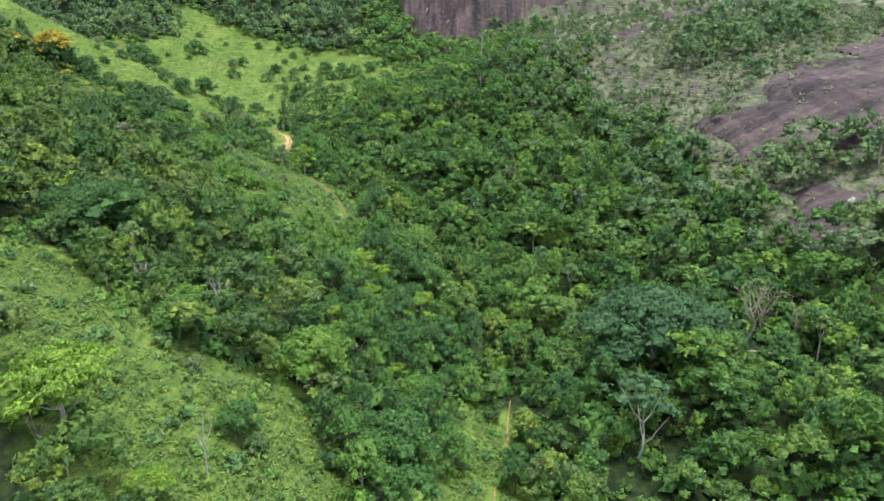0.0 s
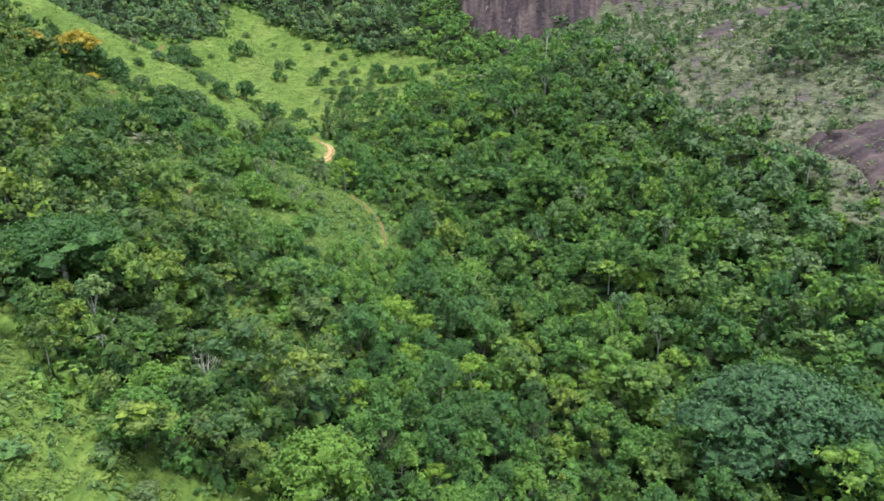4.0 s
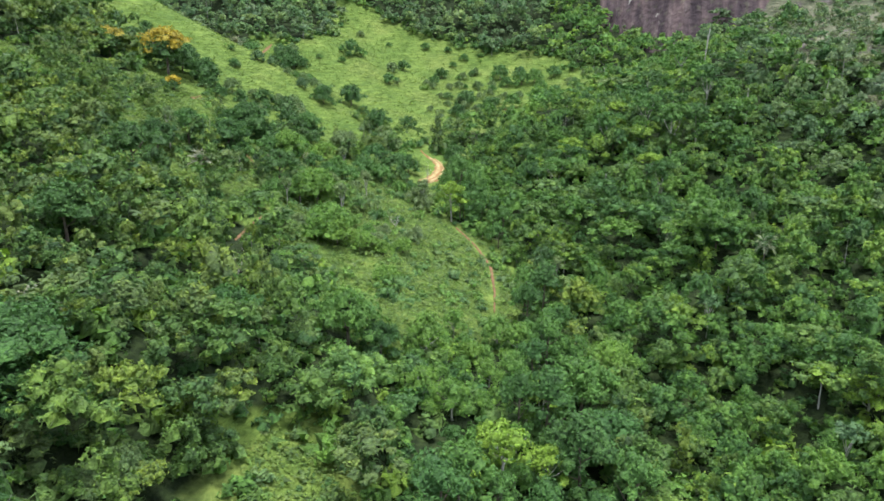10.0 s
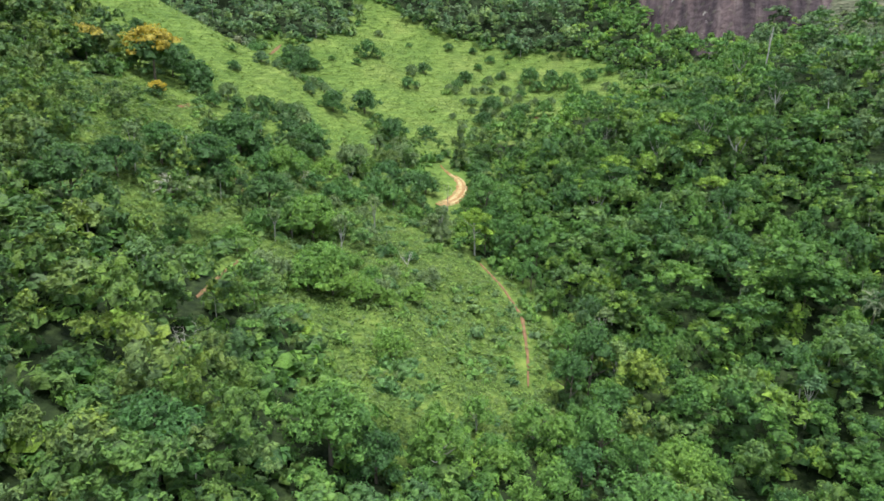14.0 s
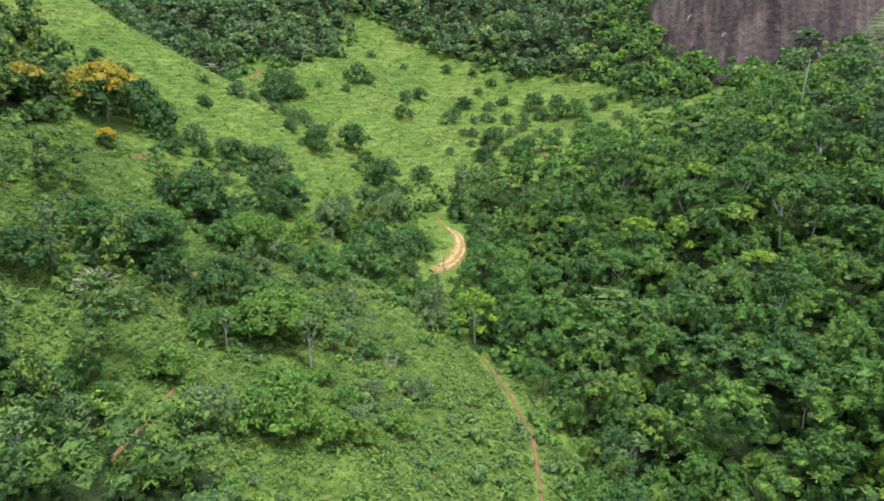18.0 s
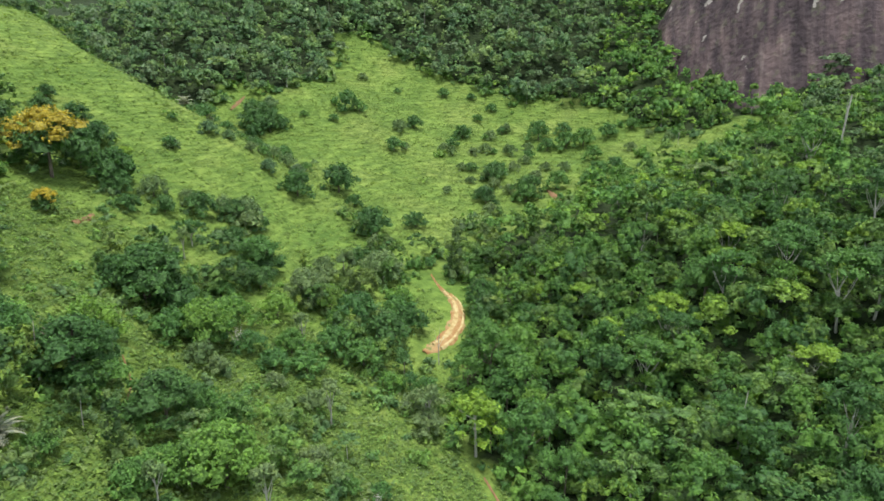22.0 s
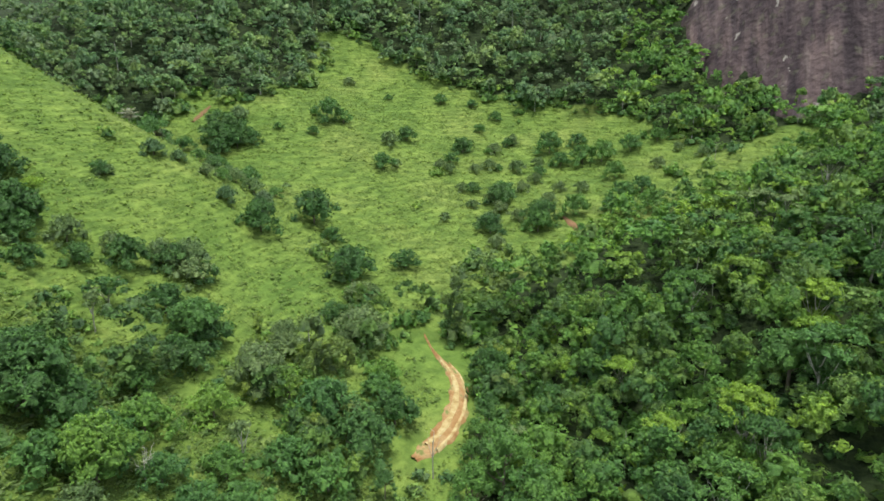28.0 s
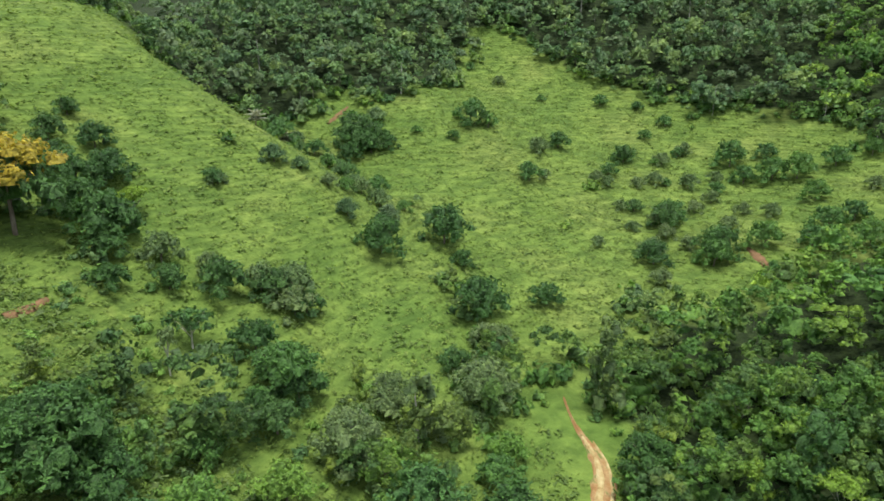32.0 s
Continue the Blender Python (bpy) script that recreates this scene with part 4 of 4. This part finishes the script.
for rows, label, leaves, bark, tall, lumps, flat, low in (
    (UMBRELLA_TREES, "huge spreading flat-topped tree with dark layered crown", DARKLEAF, PALE, 4.4, 60, 0.55, 0.4),
    (DARK_TREES, "large spreading dark green tree on the wooded slope", DARKLEAF, BARK, 6.4, 34, 0.75, 0.2),
    (BRIGHT_TREES, "rounded bright green leafy tree at the clearing edge", BRIGHTLEAF, BARK, 6.0, 30, 0.8, 0.15),
    (MID_TREES, "broad mid-green tree with clumped leafy crown", MIDLEAF, BARK, 6.0, 30, 0.8, 0.2),
    (LIME_TREES, "flat-topped yellow-green tree with layered crown", LIME, PALE, 6.0, 24, 0.6, 0.4),
    (GREY_TREES, "airy grey-green tree with thin pale foliage", GREYLEAF, PALE, 6.0, 28, 0.8, 0.12),
    (FEATHERY_TREES, "huge domed blue-green feathery-leaved tree above the forest", BLUELEAF, PALE, 4.3, 60, 0.5, 0.3),
):
    many = len(rows) == 1
    lobes = tiered_lobes(rng, tall, 7.0, lumps) if leaves is LIME or len(rows) == 1 and leaves is DARKLEAF else clump_lobes(rng, tall, 7.0, lumps, low, 0.8)
    crown = crown_arrays(rng, lobes, 16000 if many else 5200, 0.095 if many else 0.165, flat)
    stand(tree("broadleaf_tree", label, "tree", stem_arrays(rng, tall, 0.2, 5, tall * 0.3), crown, bark, leaves, "large forest trees"), rows, rng, 7.0)

# ---------------------------------------------------------------- bushes on the pasture

SPUR_BUSHES = [(-101, 281, 8.3), (-97.5, 296, 9.8), (-82, 279, 9), (-91.6, 292, 4.6), (-98.4, 357, 6.2), (-83, 361.7, 6.2), (-54.3, 323, 9.2), (-66.2, 333, 7.4), (-133.7, 321, 9.5), (-132.7, 326, 7.4), (-132.9, 316, 5.8), (-75.3, 289.7, 6), (-74, 338, 4.3), (-64.5, 316, 7.2), (-83.7, 352, 4.5), (-104, 286, 5), (-85, 284, 5.5), (-141, 309, 4), (-128, 325, 5)]
MEADOW_BUSHES = [(-117.2, 345.5, 8.6), (-113.7, 348.7, 5.6), (-117, 336.3, 3.6), (-113.2, 383.4, 3), (-96.9, 334.7, 6.4), (-125.2, 333.3, 3), (-133.6, 295.3, 6.8), (-125, 268.8, 3.8), (-127.3, 307.3, 5.2), (-115.9, 301.5, 5.6), (-114.7, 290.7, 3.6), (-132.4, 308.4, 5.4), (-140, 313, 5.6), (-107.9, 299.2, 3.6), (-96, 307.6, 2.5), (-108, 263.7, 2.4), (-80.6, 330.6, 2.8), (-81.7, 316, 2.5), (-82, 378, 4.2), (-72.2, 372.5, 4), (-78.8, 387, 4.4), (-132, 399, 2.5), (-160, 282, 2.6), (-76, 364, 3), (-71, 354, 3), (-60, 356, 4)]
EDGE_BUSHES = [(-49.5, 364.8, 8.0), (-44.4, 366.5, 8.2), (-59.5, 370.6, 8.2), (-40, 352.7, 6.2), (-37.2, 337, 7), (-32.9, 340.9, 6), (-39.2, 328.2, 6), (-54.5, 319.6, 7), (-66.1, 336.6, 7), (-47, 327, 7), (-36, 324.4, 7), (-30.3, 328.3, 7), (-55.3, 362.8, 6), (-83.6, 362.6, 5.6), (-37, 372, 7), (-30, 376, 6), (-98, 390, 5), (-69, 396, 5), (-88, 392, 4), (-52, 376, 6)]
SMALL_SHRUBS = [(-59.9, 325.2, 4.3), (-65.1, 328.6, 4.4), (-65.8, 320, 5.2), (-54.2, 334.4, 4.6), (-66.2, 355.4, 4.8), (-73.5, 353.6, 4.4), (-76.5, 350.2, 3.8), (-62.4, 342.7, 4), (-60.1, 350, 4.2), (-74.4, 365, 4.4), (-71.1, 374, 4.6), (-29.3, 357.2, 4), (-18.7, 359.9, 4), (-24.5, 367.3, 3.6), (-82.2, 345.9, 3.6), (-76.7, 336.8, 3.2), (-71.9, 328.9, 3.4), (-75.6, 317.8, 3.3), (-95, 338.9, 3.6), (-47.5, 345.2, 4.2), (-53, 345.3, 3.8), (-61.2, 361.5, 4)]
BELT_THICKETS = [(-92.8, 217.8, 11.9), (-88.6, 219.5, 7.9), (-97.4, 217.9, 6.5), (-77, 240.5, 5.3), (-62.4, 235.9, 9), (-61.4, 244.9, 7), (-85.2, 198.2, 7.9), (-120.7, 245.1, 9.7), (-88.5, 238.5, 5.4), (-85.9, 238, 6.2), (-132, 254.7, 7.1), (-135.3, 322.9, 11), (-130.9, 322.1, 6.5)]
BELT_BUSHES = [(-82.6, 217.3, 8.3), (-68.2, 238.4, 9.3), (-67.8, 228.2, 7), (-68.5, 220.3, 5.9), (-72, 217.4, 5.1), (-63, 228.2, 6.9), (-81.5, 195.7, 7), (-76.7, 218.8, 5.2), (-88.2, 229.8, 5.1), (-65.4, 249.6, 5.5), (-72.5, 223.4, 5.3), (-84.5, 212.8, 6.6)]
BELT_LEAFY = [(-82.3, 223.6, 6.7), (-79.1, 231.4, 6.6), (-89.3, 203.1, 7.7), (-74.4, 240.9, 6.6), (-57.8, 224.9, 4.5), (-66, 253.9, 5.2), (-70.7, 236, 5)]
BELT_PALE = [(-51.9, 223.1, 6.2), (-76.5, 210.9, 3.8), (-79.5, 203.2, 3.3), (-79.9, 250.2, 5.7), (-75.6, 250.6, 5.7), (-73.3, 262.3, 8.5), (-64.1, 213.4, 4.1), (-98.5, 256.2, 6)]
CREST_BUSHES = [(-123.8, 282, 5), (-127.9, 306.8, 5), (-114.6, 295, 4.6), (-110.1, 294.4, 5), (-109.3, 283.3, 4.6), (-120.6, 285.2, 3.4), (-133.3, 309.4, 4.8), (-147.9, 316.3, 4.5), (-136.5, 333, 5.6), (-124.5, 269.2, 3.6), (-118, 297, 4), (-106, 291, 4.6)]
RIDGE_BUSHES = [(-133, 256, 7), (-132, 249, 8), (-138, 251, 7), (-141, 260, 6), (-127, 245, 8.5), (-121, 247, 7.5), (-106, 251, 7), (-102, 256, 6), (-96, 246, 6.5), (-91, 246, 6.5), (-88, 244, 6), (-79, 265, 5), (-98, 258, 5), (-118, 243, 6), (-145, 255, 6), (-110, 246, 5), (-150, 262, 5), (-113, 240, 5)]
PALE_BUSHES = [(-100.8, 349.5, 5.8), (-100.8, 259, 7.4), (-104, 256, 5.6), (-114.3, 248.7, 6), (-127.6, 385, 4.2), (-85, 346, 4), (-68.6, 334, 4), (-77.7, 273, 6.4), (-61.5, 308, 4.6), (-149, 310, 4.8), (-110, 253, 4), (-77, 276, 4), (-74, 268, 4), (-116, 287, 3.6), (-70, 214, 3.4), (-46, 190, 3), (-40, 182, 2.6), (-30, 78, 3), (-44, 74, 2.4), (-36, 70, 2.2)]
GLADE_BUSHES = [(-56.5, 176.3, 7.6), (-53.6, 178.0, 7.0), (-50.1, 179.8, 5.7), (-51.3, 186.8, 4.1), (-67.1, 175.7, 5.9), (-67.0, 191.3, 6.7), (-63.8, 195.2, 6.1), (-62.0, 199.6, 4.7), (-68.5, 175.0, 3.9), (-46.5, 181.8, 3.9), (-44.6, 187.2, 4.1), (-55.4, 189.5, 3.5)]
GLADE_THICKETS = [(-71.8, 168.3, 4.4), (-69.7, 186.2, 5.1), (-83.4, 196.1, 7.5), (-87.0, 196.4, 5.9), (-76.9, 196.5, 4.9), (-72.6, 201.8, 5.8), (-69.0, 201.6, 5.7), (-78.4, 183.8, 3.7), (-81.3, 216.2, 7.6), (-71.9, 165.8, 3.7), (-68.6, 167.4, 3.1), (-69.7, 190.7, 4.5), (-53.8, 201.3, 3.1), (-50.5, 203.2, 3.2)]
GLADE_SHRUBS = [(-48.5, 183.4, 4.6), (-60.2, 171.4, 6.7), (-67.7, 161.4, 5.2), (-79.2, 211.1, 4.6), (-58.2, 202.0, 4.8), (-49.7, 191.4, 3.5), (-75.2, 173.5, 3.3), (-44.9, 196.3, 4.4)]
for rows, label, leaves, lumps in (
    (GLADE_BUSHES, "bright yellow-green leafy bush in the weedy glade", BRIGHTLEAF, 13),
    (GLADE_THICKETS, "dense mid-green bush on the half-open slope", MIDLEAF, 12),
    (GLADE_SHRUBS, "pale grey-green feathery shrub among weeds", GREYLEAF, 9),
    (SPUR_BUSHES, "broad rounded dark green bush on the open pasture", DARKLEAF, 11),
    (MEADOW_BUSHES, "rounded green bush standing alone on bright pasture", MIDLEAF, 9),
    (EDGE_BUSHES, "spreading mid-green bush at the meadow edge", MIDLEAF, 12),
    (SMALL_SHRUBS, "small dull green shrub in the upper meadow grass", GREYLEAF, 8),
    (BELT_THICKETS, "dark green thicket in the belt below the spur", DARKLEAF, 14),
    (BELT_BUSHES, "mid-green bush in the belt below the spur", MIDLEAF, 13),
    (BELT_LEAFY, "light green leafy bush in the belt of scrub", BRIGHTLEAF, 12),
    (BELT_PALE, "pale feathery grey-green bush beside the scrub belt", GREYLEAF, 9),
    (CREST_BUSHES, "grey-green bush along the crest of the spur", STONYLEAF, 10),
    (RIDGE_BUSHES, "dense dark green thicket bush on the spur slope", DARKLEAF, 12),
    (PALE_BUSHES, "pale grey-green twiggy bush on the grass", GREYLEAF, 9),
):
    rows = [row for row in rows if row[2] > 2.9]
    crown = crown_arrays(rng, clump_lobes(rng, 3.1, 4.4, lumps + 5, 0.05, 0.85), 2200, 0.13, 0.85)
    root = new("bush")
    part("stem", mesh_of("stem", *stem_arrays(rng, 2.2, 0.09, 5, 1.0)), BARK, root)
    part("foliage", mesh_of("foliage", *crown, smooth=False), leaves, root)
    stand(tagged(root, label, "bush", "pasture bushes"), rows, rng, 4.4)

# ---------------------------------------------------------------- yellow-flowering trees

stem = stem_arrays(rng, 6.5, 0.22, 6, 2.4)
root = new("flowering_tree")
part("trunk", mesh_of("trunk", *stem), BARK, root)
part("crown", mesh_of("crown", *crown_arrays(rng, clump_lobes(rng, 6.6, 8.0, 26, 0.12, 0.85), 1500, 0.28, 0.8)), DARKLEAF, root, "dark green lower foliage")
top = [(x, y, z + 0.85, r * 0.95) for x, y, z, r in clump_lobes(rng, 7.0, 8.2, 24, 0.4, 0.85)]
part("blossom", mesh_of("blossom", *crown_arrays(rng, top, 2400, 0.2, 0.6, 0.8)), YELLOW, root, "golden yellow blossom clusters")
tagged(root, "dark tree topped with golden yellow blossom on the spur", "tree", "yellow-flowering trees")
stand(root, [(-126, 237, 13.5), (-133, 224, 9), (-117, 226, 4.5)], rng, 8.0)

# ---------------------------------------------------------------- palms


def palm(label, tall, leaves=PALM, fronds=15, lift=-38, fan=56):
    root = new("palm_tree")
    steps = np.linspace(0, 1, 7)
    path = np.stack([0.3 * steps**2, 0.1 * steps, -0.5 + steps * (tall + 0.5)], -1)
    part("trunk", mesh_of("trunk", *tube_arrays(path, 0.2 - 0.06 * steps, 8)), BARK, root)
    s = np.linspace(0, 1, 8)
    rib = np.stack([2.6 * s, 0 * s, 1.7 * s - 1.9 * s**2.2], -1)
    leaflets = [tube_arrays(rib, 0.05 * (1.05 - s), 4)]
    for f in np.linspace(0.15, 0.98, 22):
        c = np.array([np.interp(f, s, rib[:, k]) for k in range(3)])
        for side in (-1, 1):
            tip = c + (0.35, side * 0.75 * (1.15 - 0.6 * f), -0.25)
            half = np.array((0.06, 0, 0.02))
            leaflets.append((np.array([c - half, (c + tip) / 2 - half + (0, 0, 0.06), tip, (c + tip) / 2 + half]), np.array([[0, 1, 2, 3]])))
    frond = mesh_of("frond", *merged(leaflets))
    for k in range(fronds):
        leaf = part("frond", frond, leaves, root)
        leaf.matrix_basis = pose(0.3, 0.1, tall - 0.1, 0, lift + fan * (k % 3) / 2.0, k * 137.5)
    return tagged(root, label, "palm", "palms")


first = palm("silvery palm with upright stiff fronds among scrub", 1.2, SILVER, 24, -62, 50)
stand(first, [(-81.5, 181.5, 5.6), (-139, 294, 4.6), (-134, 297, 4.2), (-60, 118, 6.4)], rng, 5.0)
second = palm("pale-fronded palm rising out of dense forest", 6.0)
stand(second, [(10, 219, 4.6), (-1, 235, 5.0), (19, 196, 4.4)], rng, 5.0)

# ---------------------------------------------------------------- bare and pale-stemmed trees


def limb_paths(rng, tall, count, spread, fork):
    """A trunk that may fork, with limbs that rise and bend outwards."""
    bend = rng.normal(size=2) * 0.05 * tall
    s = np.linspace(0, 1, 6)
    trunk = np.stack([bend[0] * np.sin(s * 3), bend[1] * s, -0.6 + s * (tall * fork + 0.6)], -1)
    limbs = []
    for k in range(count):
        a = k * 2.4 + rng.uniform(-0.5, 0.5)
        f = rng.uniform(0.55, 1.0)
        root = np.array([np.interp(f, s, trunk[:, n]) for n in range(3)])
        reach, rise = spread * rng.uniform(0.5, 1.0), tall * (1 - fork * f) * rng.uniform(0.6, 0.95)
        u = np.linspace(0, 1, 5)
        limbs.append(np.stack([root[0] + np.cos(a) * reach * u**0.8, root[1] + np.sin(a) * reach * u**0.8, root[2] + rise * u + 0.15 * np.sin(u * 7 + k)], -1))
    return trunk, limbs


def bare_tree(label, tall, count, spread, fork, mat, thick, twigs=3):
    root = new("bare_tree")
    trunk, limbs = limb_paths(rng, tall, count, spread, fork)
    part("trunk", mesh_of("trunk", *tube_arrays(trunk, np.linspace(thick, thick * 0.55, len(trunk)), 7)), mat, root)
    for limb in limbs:
        pieces = [tube_arrays(limb, np.linspace(thick * 0.42, thick * 0.08, len(limb)), 5)]
        for _ in range(twigs):
            at = limb[rng.integers(2, len(limb))]
            away = rng.normal(size=3) * (0.5, 0.5, 0.3) * spread * 0.5 + (0, 0, 0.35)
            pieces.append(tube_arrays([at, at + away * 0.6, at + away], [thick * 0.16, thick * 0.1, thick * 0.04], 4))
        part("branch", mesh_of("branch", *merged(pieces)), mat, root)
    return tagged(root, label, "tree", "bare trees")


stand(bare_tree("leafless whitish dead tree standing in the clearing", 6.0, 4, 0.9, 0.75, PALE, 0.085), [(-24, 63, 1.35), (-54, 238, 1.1), (-16, 355, 0.9)], rng, 1.0)
stand(bare_tree("bleached dead tree with forked bare branches", 8.0, 7, 2.4, 0.5, DEAD, 0.2, 4), [(52, 112, 1.45), (56, 113, 1.25), (59, 108, 1.0), (-37, 58, 0.65), (58, 92, 0.7)], rng, 1.0)
stand(bare_tree("small bare tree with spreading pale twigs", 5.2, 9, 1.9, 0.35, PALE, 0.12, 6), [(-46, 244, 1.05), (-78, 218, 0.9), (-44, 274, 0.9), (-55, 147, 1.1), (-33, 99, 1.2), (-43, 96, 1.1), (-18, 200, 0.9), (-50, 200, 0.7)], rng, 1.0)

dead_log = new("fallen_log", mesh_of("fallen_log", *tube_arrays([(0, 0, 0), (2, 0.2, 0.15), (4.2, 0.1, 0.1), (6.5, -0.3, 0.3)], [0.24, 0.22, 0.17, 0.08], 8)))
dead_log.data.materials.append(DEAD)
dead_log.matrix_basis = pose(50, 106, float(height(53, 105)) + 0.9, 0, 0, -20)
tagged(dead_log, "bleached fallen tree trunk lying among broken branches", "log")


def slender_tree(label, tall, wide, leaves, lumps, size, flat, fork=0.62):
    root = new("slender_tree")
    trunk, limbs = limb_paths(rng, tall, 5, wide * 0.42, fork)
    bole = part("trunk", mesh_of("trunk", *tube_arrays(trunk, np.linspace(0.15, 0.09, len(trunk)), 7)), PALE, root)
    for limb in limbs:
        part("branch", mesh_of("branch", *tube_arrays(limb, np.linspace(0.08, 0.02, len(limb)), 5)), PALE, bole)
    crown = crown_arrays(rng, clump_lobes(rng, tall + 0.6, wide, lumps, 0.62), 620, size, flat, 0.6)
    part("crown", mesh_of("crown", *crown, smooth=False), leaves, root)
    return tagged(root, label, "tree", "pale-stemmed trees")


stand(slender_tree("tall pale-stemmed tree with small open crown", 8.5, 3.8, HEADLEAF, 7, 0.32, 0.6), [(22, 150, 3.8), (27, 139, 4.0), (60, 103, 3.6), (9, 180, 3.6), (-14, 182, 3.6), (3, 205, 3.6), (4, 203, 3.2), (-65, 154, 3.2), (-45, 98, 3.6), (22, 163, 3.4), (-10, 306, 3.8), (-6, 303, 3.6), (27, 143, 3.2), (34, 170, 3.6), (-12, 155, 3)], rng, 3.8)
stand(slender_tree("slim white-stemmed tree with thin grey-green crown", 6.5, 3.2, GREYLEAF, 6, 0.28, 0.7), [(-61, 212, 3.2), (-58, 191, 3.2), (-17, 198, 3.0), (-89, 183, 3.6), (-16, 203, 2.8), (-50, 220, 3.4), (-72, 226, 2.8), (-99, 236, 2.6), (-67, 186, 2.8), (14, 132, 3)], rng, 3.2)
stand(slender_tree("feathery blue-green tree with white forked trunk", 9.0, 8.0, BLUELEAF, 13, 0.2, 0.5, 0.45), [(28, 89, 12)], rng, 8.0)
stand(slender_tree("lone dark tree with leaning trunk on grass", 5.2, 6.4, DARKLEAF, 10, 0.3, 0.45, 0.6), [(-101, 241, 6.4)], rng, 6.4)
stand(bare_tree("very tall bare whitish pole of a dead tree above the canopy", 16.5, 2, 0.7, 0.95, PALE, 0.26, 1), [(16, 310, 1.0)], rng, 1.0)

# ---------------------------------------------------------------- emergent trees over the canopy


def emergent_tree(label, leaves, tall=10.5, wide=7.0, lumps=22, flat=0.5):
    """A tall tree that lifts a flat crown in tiers over the others, its pale limbs showing below."""
    root = new("emergent_tree")
    trunk, limbs = limb_paths(rng, tall * 0.94, 7, wide * 0.36, 0.6)
    bole = part("trunk", mesh_of("trunk", *tube_arrays(trunk, np.linspace(0.2, 0.1, len(trunk)), 7)), PALE, root)
    for limb in limbs:
        part("limb", mesh_of("limb", *tube_arrays(limb, np.linspace(0.07, 0.02, len(limb)), 5)), PALE, bole)
    part("crown", mesh_of("crown", *crown_arrays(rng, tiered_lobes(rng, tall, wide, lumps), 1900, 0.2, flat), smooth=False), leaves, root)
    return tagged(root, label, "tree", "emergent trees")


stand(emergent_tree("tall tree with a bright yellow-green tiered crown", LIME, 10.0), [(-8.7, 265.3, 6.7), (-19.1, 245.9, 6.5), (-33.5, 258.3, 5.5), (-0.3, 234.1, 6.4), (-27.9, 246.2, 5.6), (-10.5, 258.1, 6)], rng, 7.0)
stand(emergent_tree("tall forest tree with a wide flat mid-green crown", MIDLEAF, 10.0), [(-21.9, 236.3, 7.6), (-10.3, 252.5, 8.6), (-1.7, 255, 8.4), (5.1, 247.7, 9), (8.7, 301.2, 10), (-19.6, 245.1, 6.4), (-23.6, 275.4, 6.4), (1.2, 316.2, 8)], rng, 7.0)
stand(emergent_tree("tall forest tree with a dark layered crown", DARKLEAF, 10.0), [(-0.1, 277.7, 8.4), (-17.2, 242.2, 6.4), (10.2, 249.8, 8), (2, 224, 7.5), (14, 272, 8)], rng, 7.0)
stand(emergent_tree("thin-crowned grey tree with bare spreading limbs", GREYLEAF, 9.0, 7.0, 12, 0.35), [(-11.7, 304.6, 7.6), (-7.5, 300.9, 6.6), (-45.5, 242.1, 6), (-17.8, 212.6, 5), (-17.6, 321.7, 5)], rng, 7.0)

# ---------------------------------------------------------------- boulder by the path

bm = bmesh.new()
bmesh.ops.create_icosphere(bm, subdivisions=3, radius=1.0)
for v in bm.verts:
    v.co *= 1 + 0.22 * noise.noise(v.co * 1.7)
    v.co.z *= 0.55
me = bpy.data.meshes.new("boulder")
bm.to_mesh(me)
bm.free()
boulder = new("boulder", me)
me.materials.append(ROCK)
boulder.matrix_basis = on_ground(2, 85, 30, -0.2)
tagged(boulder, "dark brown boulder beside the valley footpath", "boulder")
print("objects", len(scene.objects), "triangles", sum(2 * len(o.data.polygons) for o in scene.objects if o.type == "MESH"))
